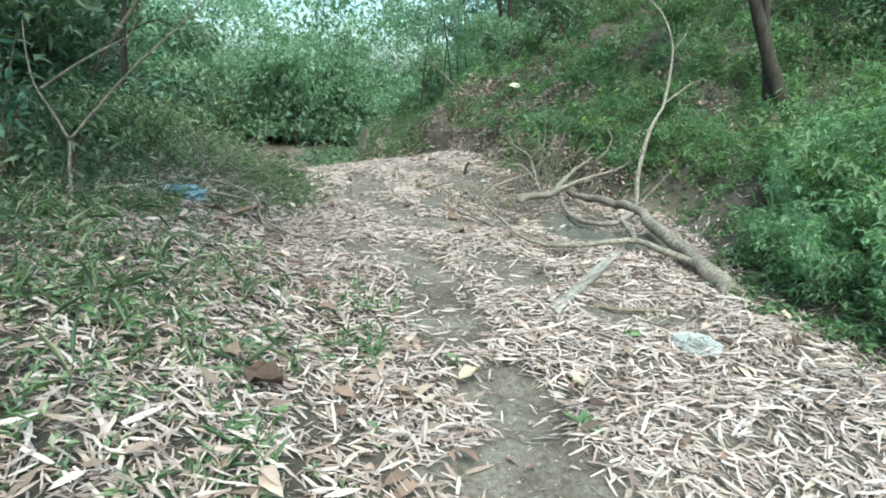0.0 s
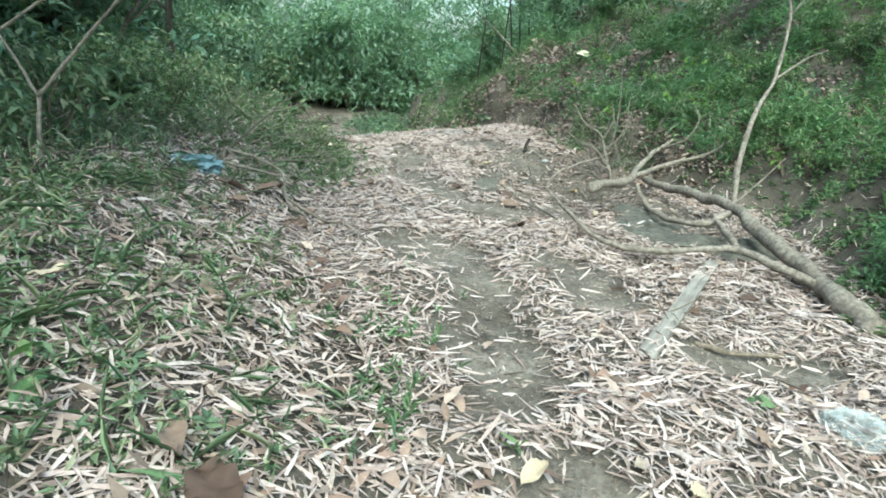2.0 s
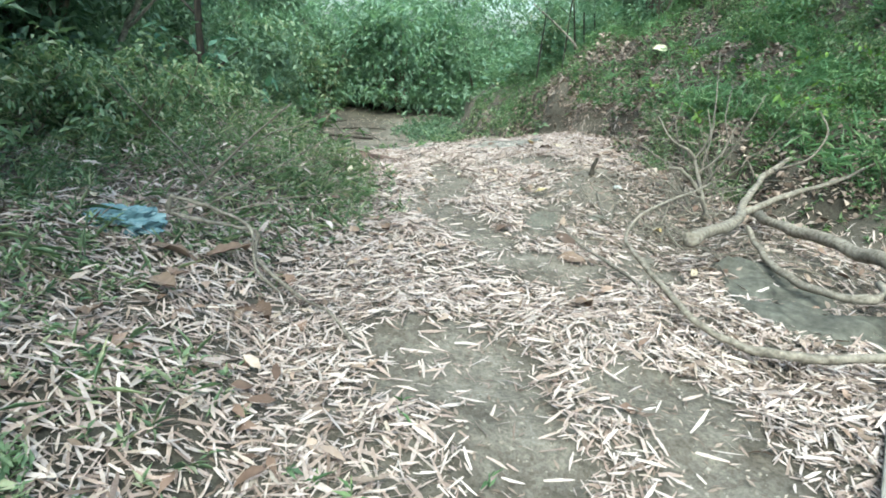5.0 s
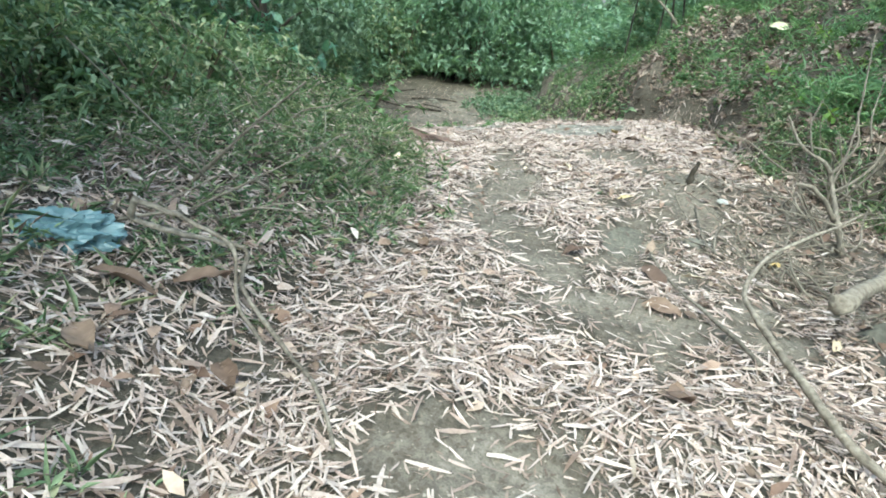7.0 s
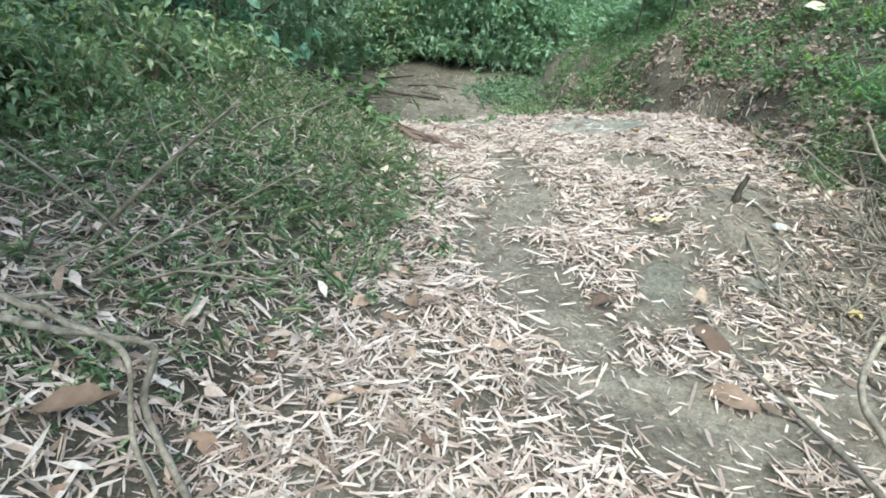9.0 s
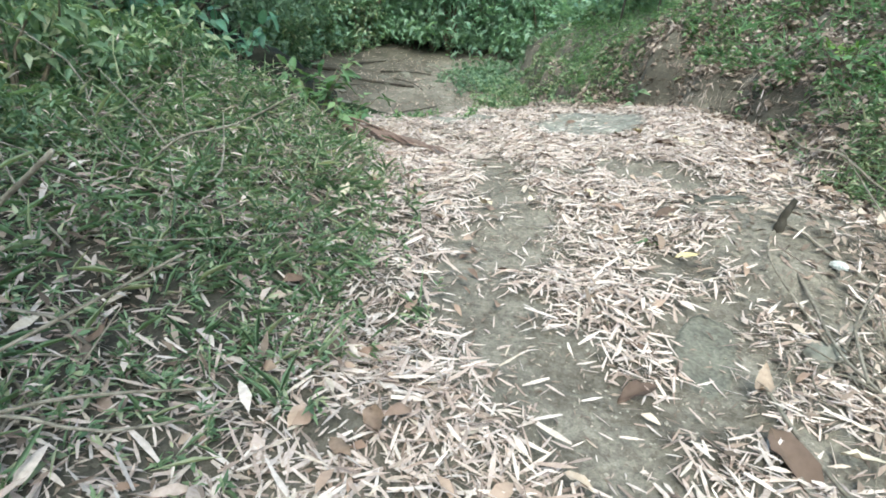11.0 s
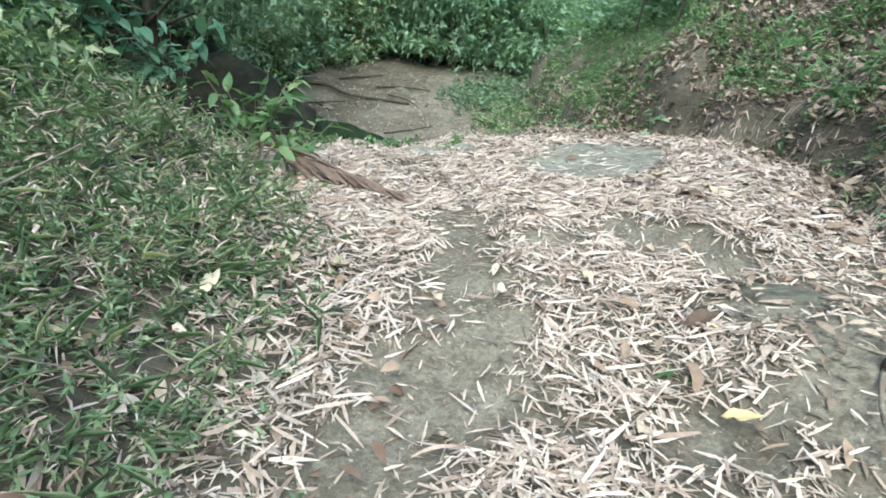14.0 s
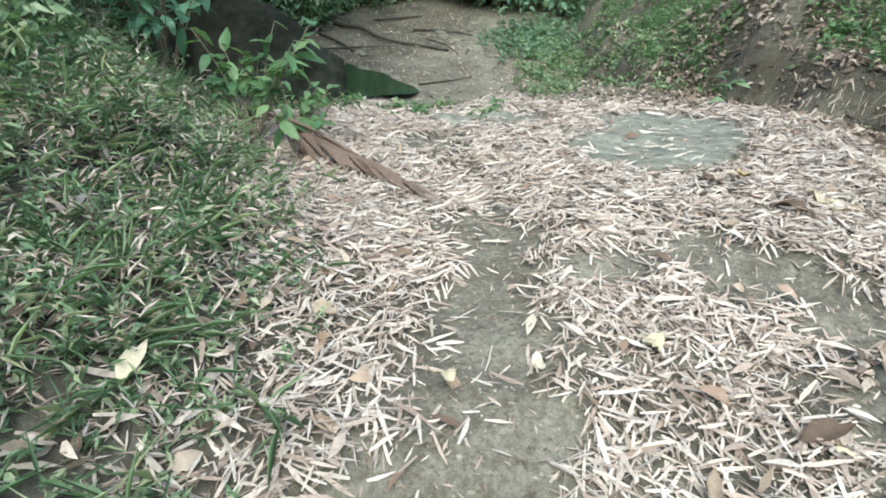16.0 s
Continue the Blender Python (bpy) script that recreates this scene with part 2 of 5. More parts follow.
# ---- mesh helpers ----
def mesh_from(name, verts, faces, mat, smooth=True):
    """A mesh from vertex and face arrays (all faces of one size)."""
    verts, faces = np.asarray(verts, np.float32), np.asarray(faces, np.int32)
    me = bpy.data.meshes.new(name)
    me.vertices.add(len(verts))
    me.vertices.foreach_set("co", verts.ravel())
    n, k = faces.shape
    me.loops.add(n * k)
    me.loops.foreach_set("vertex_index", faces.ravel())
    me.polygons.add(n)
    me.polygons.foreach_set("loop_start", np.arange(0, n * k, k, dtype=np.int32))
    me.polygons.foreach_set("use_smooth", np.full(n, smooth))
    me.update(calc_edges=True)
    me.materials.append(mat)
    return me


def blades(at, heading, pitch, length, width, rng, fold=0.15, droop=0.15, shape=(0.38, 0.72), roll=0.3):
    """Vertices and triangles of many pointed leaves: six corners and four triangles each."""
    n = len(at)
    pitch, length, width = np.broadcast_to(pitch, n), np.broadcast_to(length, n), np.broadcast_to(width, n)
    f = np.stack([np.cos(heading) * np.cos(pitch), np.sin(heading) * np.cos(pitch), np.sin(pitch)], 1)
    s = np.stack([-np.sin(heading), np.cos(heading), np.zeros(n)], 1)
    u = np.cross(f, s)
    r = rng.normal(0, roll, n)[:, None]
    s, u = s * np.cos(r) + u * np.sin(r), u * np.cos(r) - s * np.sin(r)
    bend = rng.normal(0, 1, n) * 0.025
    out = []
    for t, w in ((0, 0), (shape[0], 1), (shape[0], -1), (shape[1], 0.72), (shape[1], -0.72), (1, 0)):
        side = (w * 0.5) * width + bend * length * t * (1 - t) * 4
        rise = fold * np.abs(w) * width * 0.5 - droop * length * t * t
        out.append(at + f * (length * t)[:, None] + s * side[:, None] + u * rise[:, None])
    v = np.stack(out, 1).reshape(-1, 3)
    tri = np.array([(0, 2, 1), (1, 2, 4), (1, 4, 3), (3, 4, 5)])
    return v, (np.arange(n)[:, None, None] * 6 + tri[None]).reshape(-1, 3)


def strips(at, heading, pitch, length, width, rng, fold=0.35, droop=0.05, roll=0.3):
    """Dry bamboo leaves: long nearly parallel-sided strips with narrow ends."""
    n = len(at)
    f = np.stack([np.cos(heading) * np.cos(pitch), np.sin(heading) * np.cos(pitch), np.sin(pitch)], 1)
    s = np.stack([-np.sin(heading), np.cos(heading), np.zeros(n)], 1)
    u = np.cross(f, s)
    r = rng.normal(0, roll, n)[:, None]
    s, u = s * np.cos(r) + u * np.sin(r), u * np.cos(r) - s * np.sin(r)
    bend, curl, mid = rng.normal(0, 0.02, n), rng.normal(0, droop, n), rng.uniform(0.35, 0.65, n)
    first, last = rng.uniform(0.3, 0.8, n), rng.uniform(0.05, 0.55, n)
    out = []
    for t, w in ((np.zeros(n), first), (mid, np.ones(n)), (np.ones(n), last)):
        for k in (1, -1):
            side = k * 0.5 * w * width + bend * length * t * (1 - t) * 4
            rise = (k * 0.5 * fold * w) * width - curl * length * t * t
            out.append(at + f * (length * t)[:, None] + s * side[:, None] + u * rise[:, None])
    v = np.stack(out, 1).reshape(-1, 3)
    tri = np.array([(0, 1, 3), (0, 3, 2), (2, 3, 5), (2, 5, 4)])
    return v, (np.arange(n)[:, None, None] * 6 + tri[None]).reshape(-1, 3)


def leaflets(at, heading, pitch, length, width, rng, droop=0.2, roll=0.5):
    """Small leaves, each folded along its midrib: four corners and two triangles."""
    n = len(at)
    f = np.stack([np.cos(heading) * np.cos(pitch), np.sin(heading) * np.cos(pitch), np.sin(pitch)], 1)
    s = np.stack([-np.sin(heading), np.cos(heading), np.zeros(n)], 1)
    u = np.cross(f, s)
    r = rng.normal(0, roll, n)[:, None]
    s, u = s * np.cos(r) + u * np.sin(r), u * np.cos(r) - s * np.sin(r)
    mid = at + f * (length * 0.42)[:, None] + u * (0.18 * width)[:, None]
    tip = at + f * length[:, None] - u * (droop * length)[:, None]
    v = np.stack([at, mid + s * (width / 2)[:, None], tip, mid - s * (width / 2)[:, None]], 1).reshape(-1, 3)
    return v, (np.arange(n)[:, None, None] * 4 + np.array([(0, 2, 1), (0, 3, 2)])[None]).reshape(-1, 3)


def joined(pieces):
    vs, fs, n = [], [], 0
    for v, f in pieces:
        vs.append(v)
        fs.append(f + n)
        n += len(v)
    return np.concatenate(vs), np.concatenate(fs)


def tube(points, radii, sides=7, wobble=0.0, seed=0, finer=3, knots=0.0):
    """A limb along a smoothed line of points, tapering by the radii, with closed ends: vertices and triangles."""
    rng = np.random.default_rng(seed)
    P, R = np.array(points, float), np.array(radii, float)
    t = np.linspace(0, len(P) - 1, (len(P) - 1) * finer + 1)
    Q = []
    for v in t:
        i = min(int(v), len(P) - 2)
        a, b, c, d = P[max(i - 1, 0)], P[i], P[i + 1], P[min(i + 2, len(P) - 1)]
        w = v - i
        Q.append(0.5 * (2 * b + (c - a) * w + (2 * a - 5 * b + 4 * c - d) * w * w + (3 * b - a - 3 * c + d) * w ** 3))
    Q, R = np.array(Q), np.interp(t, np.arange(len(P)), R)
    if knots:
        k = np.convolve(rng.normal(0, 1, len(R) + 2), (0.3, 0.5, 0.3), "valid")
        R = R * (1 + knots * k)
        Q = Q + np.stack([np.convolve(rng.normal(0, 1, len(R) + 2), (0.3, 0.5, 0.3), "valid") for _ in range(3)], 1) * (R * knots * 2.2)[:, None]
    D = np.gradient(Q, axis=0)
    D /= np.linalg.norm(D, axis=1)[:, None]
    ref = np.array((0.31, 0.17, 0.93)) if abs(D[:, 2]).mean() < 0.8 else np.array((0.93, 0.3, 0.1))
    A = np.cross(D, ref)
    A /= np.linalg.norm(A, axis=1)[:, None]
    B = np.cross(D, A)
    ang = np.arange(sides) * 2 * np.pi / sides
    rr = R[:, None] * (1 + wobble * rng.normal(0, 1, (len(Q), sides)))
    V = Q[:, None] + rr[..., None] * (A[:, None] * np.cos(ang)[None, :, None] + B[:, None] * np.sin(ang)[None, :, None])
    n = len(Q)
    V = np.concatenate([V.reshape(-1, 3), Q[:1], Q[-1:]])
    F = []
    for i in range(n - 1):
        for j in range(sides):
            a, b = i * sides + j, i * sides + (j + 1) % sides
            F += [(a, b, b + sides), (a, b + sides, a + sides)]
    for j in range(sides):
        F += [(n * sides, (j + 1) % sides, j), (n * sides + 1, (n - 1) * sides + j, (n - 1) * sides + (j + 1) % sides)]
    return V, np.array(F)


def thing(name, label, category, at=(0, 0, 0), group="", kind=""):
    ob = new(name)
    ob.empty_display_size = 0.1
    ob.location = at
    return tagged(ob, label, category, group, kind)


def part(name, vf, mat, parent, label=""):
    """One mesh under a thing or a part; vertices are given in the world, and kept there."""
    ob = new(name, mesh_from(name, *vf, mat))
    ob.parent = parent
    shift = Vector(parent.location)
    if parent.parent:
        shift += parent.parent.location
    ob.data.transform(Matrix.Translation(-shift))
    return tagged(ob, label)


def solo(name, vf, mat, label, category, group="", kind=""):
    return tagged(new(name, mesh_from(name, *vf, mat)), label, category, group, kind)


# ---- ground ----
def ground():
    def axis(lo, hi, step, far):
        mid = np.arange(lo, hi + step / 2, step)
        g = step * 1.35 ** np.arange(1, 60)
        g = np.cumsum(g)
        g = g[g < far]
        return np.concatenate([(lo - g)[::-1], mid, hi + g])
    xs, ys = axis(-9.0, 5.0, 0.055, 700), axis(0.0, 24.0, 0.055, 700)
    X, Y = np.meshgrid(xs, ys)
    Z = land(X, Y)
    nx, ny = len(xs), len(ys)
    i = (np.arange(ny - 1)[:, None] * nx + np.arange(nx - 1)[None]).ravel()
    me = mesh_from("ground", np.stack([X, Y, Z], -1).reshape(-1, 3), np.stack([i, i + 1, i + nx + 1, i + nx], 1), EARTH)
    att = me.attributes.new("packed", "FLOAT", "POINT")
    on_path = ease(X - along(Y, LEFT_VERGE), -0.1, 0.5) * ease(along(Y, RIGHT_EDGE) - X, -0.3, 0.4) * (0.55 + 0.15 * ease(Y, 15.0, 16.5))
    att.data.foreach_set("value", np.maximum(packed(X, Y), on_path).astype(np.float32).ravel())
    return tagged(new("ground", me), "grey-brown earth of a woodland path with bare trodden patches", "ground", kind="structure")


GROUND = ground()


# ---- leaf litter ----
def scatter(rng, n, lo, hi, density):
    x, y = rng.uniform(lo[0], hi[0], n), rng.uniform(lo[1], hi[1], n)
    keep = rng.random(n) < density(x, y)
    return x[keep], y[keep]


def on_path(x, y, soft=0.6):
    a = ease(x - along(y, LEFT_VERGE), -soft, soft * 0.6)
    b = ease(along(y, RIGHT_EDGE) - x, -soft * 0.5, soft)
    return a * b


def straw_density(x, y):
    d = on_path(x, y) * np.clip(0.75 + 0.35 * ripple(x, y, 0.8, 3) + 0.15 * ripple(x, y, 0.3, 1), 0.3, 1)
    d = d * (1 - 0.82 * ease(x - along(y, LITTER_LINE), -1.9, -0.8) * (1 - ease(x - along(y, LITTER_LINE), -0.35, 0.1)) * ease(y, 6.2, 7.0) * (1 - ease(y, 10.4, 11.6)))
    d = d * (1 - 0.6 * np.exp(-((x - 0.85) / 0.75) ** 2 - ((y - 8.5) / 0.9) ** 2))
    d = d * (1 - 0.96 * packed(x, y) ** 0.7) * (1 - ease(y, 14.0, 15.2))
    bank = (0.5 + 0.12 * (1 - ease(y, 5, 6.5))) * ease(along(y, LEFT_VERGE) - x, -0.3, 0.3) * (1 - ease(along(y, LEFT_VERGE) - x, 0.7 + 0.4 * np.sin(y * 2), 2.2)) * (1 - ease(y, 6.3, 7.6) * 0.88)
    return np.maximum(d, bank) * ease(y, -2.8, 0.6)


def lay(x, y, rng, length, width, lift=0.03, tilt=0.16, thin=False, **kw):
    z = land(x, y) + rng.random(len(x)) ** 2 * lift + 0.006
    head = rng.uniform(0, 2 * np.pi, len(x))
    e = 0.06
    slope = (land(x + e * np.cos(head), y + e * np.sin(head)) - land(x, y)) / e
    return (strips if thin else blades)(np.stack([x, y, z], 1), head, np.arctan(slope) + rng.normal(0, tilt, len(x)), length, width, rng, **kw)


def dry_leaf(seed):
    """One bamboo leaf, lying along x, a little twisted and curled."""
    rng = np.random.default_rng(seed)
    L, w = rng.uniform(0.10, 0.17), rng.uniform(0.011, 0.017)
    t = np.array((0, 0.12, 0.35, 0.6, 0.82, 1.0))
    half = np.array((0.4, 0.85, 1.0, 0.92, 0.7, 0.2)) * w / 2
    curl, sway, twist = rng.normal(0, 0.10) * L, rng.normal(0, 0.05) * L, rng.normal(0, 0.5)
    V = []
    for a, h in zip(t, half):
        for k in (-1, 0, 1):
            V.append((a * L, k * h * math.cos(twist * a) + sway * 4 * a * (1 - a), curl * 4 * a * (1 - a) + abs(k) * h * 0.35 + k * h * math.sin(twist * a)))
    F = [(i * 3 + k, i * 3 + k + 3, i * 3 + k + 4, i * 3 + k + 1) for i in range(5) for k in (0, 1)]
    return mesh_from("bamboo_leaf", V, F, STRAW_ONE)


def litter():
    rng = np.random.default_rng(11)
    bed = thing("leaf_litter", "thick layer of pale dry bamboo leaves covering the path", "leaf litter")
    x, y = scatter(rng, 340000, (-4.8, -2.8), (3.8, 15.4), straw_density)
    cx, cy = scatter(rng, 62000, (-4.6, 10.2), (1.4, 14.8), straw_density)
    x, y = np.concatenate([x, cx]), np.concatenate([y, cy])
    n = len(x)
    L = rng.gamma(6, 0.0138, n).clip(0.03, 0.17)
    v = lay(x, y, rng, L, L * rng.uniform(0.05, 0.11, n) + 0.0035, lift=0.045, thin=True, fold=0.4)
    tagged(part("loose_leaves", v, STRAW, bed, "pale straw-coloured dry bamboo leaves"), kind="stuff")
    x, y = scatter(rng, 160000, (-4.8, -2.8), (3.8, 14.8), lambda x, y: np.maximum(straw_density(x, y), np.maximum(0.25 * on_path(x, y), 0.7 * ease(along(y, LEFT_VERGE) - x, -0.3, 0.3) * (1 - ease(along(y, LEFT_VERGE) - x, 2.0, 3.0)) * (1 - ease(y, 7, 9)))))
    n = len(x)
    L = rng.uniform(0.012, 0.06, n)
    z = land(x, y) + 0.004 + 0.012 * rng.random(n)
    v = leaflets(np.stack([x, y, z], 1), rng.uniform(0, 6.28, n), rng.normal(0, 0.15, n), L, 0.004 + L * rng.uniform(0.08, 0.2, n), rng, 0.0, 0.3)
    tagged(part("crumbs", v, DULL, bed, "broken brown bits of leaf between the leaves"), kind="stuff")
    shapes = [dry_leaf(i) for i in range(8)]
    x, y = scatter(rng, 1500, (-1.6, 2.0), (1.6, 10.5), straw_density)
    for a, b in list(zip(x, y))[:300]:
        ob = new("bamboo_leaf", shapes[rng.integers(0, 8)])
        ob.parent = bed
        ob.matrix_basis = Matrix.Translation(spot(a, b, 0.022)) @ Euler((rng.normal(0, 0.2), rng.normal(0, 0.12), rng.uniform(0, 6.28))).to_matrix().to_4x4()
    x, y = scatter(rng, 95000, (-8, -3), (8, 25), lambda x, y: (0.28 + 0.67 * (1 - on_path(x, y)) + 0.6 * np.exp(-((x - 0.85) / 0.75) ** 2 - ((y - 8.5) / 0.9) ** 2)) * (1 - packed(x, y)) * np.exp(-np.maximum(0, np.abs(x) - 4) / 3))
    n = len(x)
    L = rng.uniform(0.04, 0.12, n)
    at = np.stack([x, y, land(x, y) + 0.01 + 0.06 * rng.random(n) ** 2], 1)
    v = leaflets(at, rng.uniform(0, 6.28, n), rng.normal(0, 0.4, n), L, L * rng.uniform(0.12, 0.3, n), rng, -0.1, 0.6)
    solo("old_litter", v, DULL, "dull brown dead leaves lying under the plants on the banks", "leaf litter", kind="stuff")
    x, y = scatter(rng, 100000, (-1.5, 8.8), (5.0, 18), lambda x, y: ease(x - along(y, RIGHT_EDGE), -0.5, 0.1) * (1 - ease(x - along(y, RIGHT_EDGE), 2.0, 3.5)) * np.clip(0.65 + 0.7 * ripple(x, y, 0.6, 3), 0.3, 1))
    n = len(x)
    L = rng.gamma(5, 0.0145, n).clip(0.025, 0.13)
    at = np.stack([x, y, land(x, y) + 0.008 + 0.045 * rng.random(n)], 1)
    v = blades(at, rng.uniform(0, 6.28, n), rng.normal(0, 0.4, n), L, L * rng.uniform(0.3, 0.6, n), rng, 0.45, 0.25, roll=0.6)
    solo("bank_litter", v, DULL, "curled brown broad leaves lying on the bank", "leaf litter", kind="stuff")
    # broad brown leaves mixed into the straw, thickest along the margins and under the cut bank
    def broad(x, y):
        margin = np.exp(-((x - along(y, LEFT_VERGE) - 0.1) / 0.4) ** 2) + np.exp(-((x - along(y, RIGHT_EDGE) + 0.25) / 0.5) ** 2) * ease(y, 7.0, 9.0)
        return np.clip(0.12 * on_path(x, y) * (1 - 0.8 * packed(x, y)) + 0.55 * margin, 0, 1) * np.clip(0.6 + 0.7 * ripple(x, y, 0.7, 2), 0.1, 1)

    x, y = scatter(rng, 13000, (-5.0, 0.5), (3.4, 15.5), broad)
    n = len(x)
    L = rng.uniform(0.05, 0.13, n)
    v = blades(np.stack([x, y, land(x, y) + 0.02 + 0.035 * rng.random(n)], 1), rng.uniform(0, 6.28, n), rng.normal(0, 0.3, n), L, L * rng.uniform(0.3, 0.55, n), rng, 0.45, 0.25, roll=0.4)
    solo("broad_leaf_litter", v, RUSSET, "curled reddish-brown broad leaves mixed into the straw", "leaf litter", kind="stuff")
    x, y = scatter(rng, 1700, (-5.5, 6.0), (-1.6, 12.4), lambda x, y: ease(along(y, LEFT_VERGE) - x, -0.4, 0.1) * (1 - ease(along(y, LEFT_VERGE) - x, 1.0, 2.6)))
    n = len(x)
    L = rng.uniform(0.06, 0.15, n)
    rise = 0.05 + 0.12 * ease(along(y, LEFT_VERGE) - x, 0.1, 1.5)
    v = blades(np.stack([x, y, land(x, y) + rise * rng.random(n)], 1), rng.uniform(0, 6.28, n), rng.normal(0.1, 0.4, n), L, L * rng.uniform(0.14, 0.36, n), rng, 0.45, 0.25, roll=0.5)
    solo("bank_litter", v, STRAW, "curled pale dry leaves caught among the herbs", "leaf litter", kind="stuff")
    x, y = scatter(rng, 15000, (-4.8, 1.0), (3.4, 15.4), lambda x, y: straw_density(x, y) * (0.25 + 0.6 * ease(y, 6, 10)))
    n = len(x)
    L = rng.gamma(6, 0.012, n).clip(0.035, 0.13)
    v = blades(np.stack([x, y, land(x, y) + 0.02 + 0.03 * rng.random(n)], 1), rng.uniform(0, 6.28, n), rng.normal(0, 0.2, n), L, L * rng.uniform(0.16, 0.34, n), rng, 0.3, 0.15, roll=0.3)
    solo("broad_leaf_litter", v, STRAW, "pale pinkish dry leaf flakes mixed into the straw", "leaf litter", kind="stuff")
    # brown crumbled litter beside the path under the branch
    x, y = scatter(rng, 9000, (-0.2, 5.5), (2.6, 10.5), lambda x, y: np.exp(-((x - along(y, LITTER_LINE) + 1.3) / 0.7) ** 2) * (1 - 0.7 * packed(x, y)))
    n = len(x)
    L = rng.uniform(0.03, 0.11, n)
    v = blades(np.stack([x, y, land(x, y) + 0.01 + 0.03 * rng.random(n)], 1), rng.uniform(0, 6.28, n), rng.normal(0, 0.25, n), L, L * rng.uniform(0.1, 0.4, n), rng, 0.4, 0.2, roll=0.4)
    solo("old_litter", v, DULL, "brown crumbled leaves beside the fallen branch", "leaf litter", kind="stuff")
    # strays on the gully bed
    x, y = scatter(rng, 6000, (-10, 14), (-1, 27), lambda x, y: np.where(x < along(y, RIGHT_EDGE), 0.8, 0.0))
    L = rng.uniform(0.05, 0.13, len(x))
    v = lay(x, y, rng, L, L * 0.35, lift=0.03, tilt=0.3)
    solo("gully_litter", v, DULL, "scattered brown dead leaves on the bed of the gully", "leaf litter", kind="stuff")


litter()


# ---- undergrowth ----
def off_path(x, y):
    return np.maximum(along(y, LEFT_VERGE) - x, x - along(y, RIGHT_EDGE))


def sprigs(rng, x, y, height, leaf, count, wide=0.3, rise=0.3):
    """Low herbs: from each place a few leaves up a short leaning stem."""
    n = len(x)
    H = np.broadcast_to(height, n) * rng.uniform(0.35, 1.15, n)
    lean, ang = rng.normal(0, 0.35, n), rng.uniform(0, 6.28, n)
    X, Y = np.repeat(x, count), np.repeat(y, count)
    t = rng.uniform(0.1, 1.0, n * count)
    hh, ll, aa = np.repeat(H, count), np.repeat(lean, count), np.repeat(ang, count)
    at = np.stack([X + np.cos(aa) * ll * hh * t, Y + np.sin(aa) * ll * hh * t, land(X, Y) + hh * t], 1)
    L = leaf * rng.uniform(0.5, 1.35, n * count)
    return leaflets(at, rng.uniform(0, 6.28, n * count), rng.normal(rise, 0.45, n * count), L, L * wide * rng.uniform(0.7, 1.3, n * count), rng)


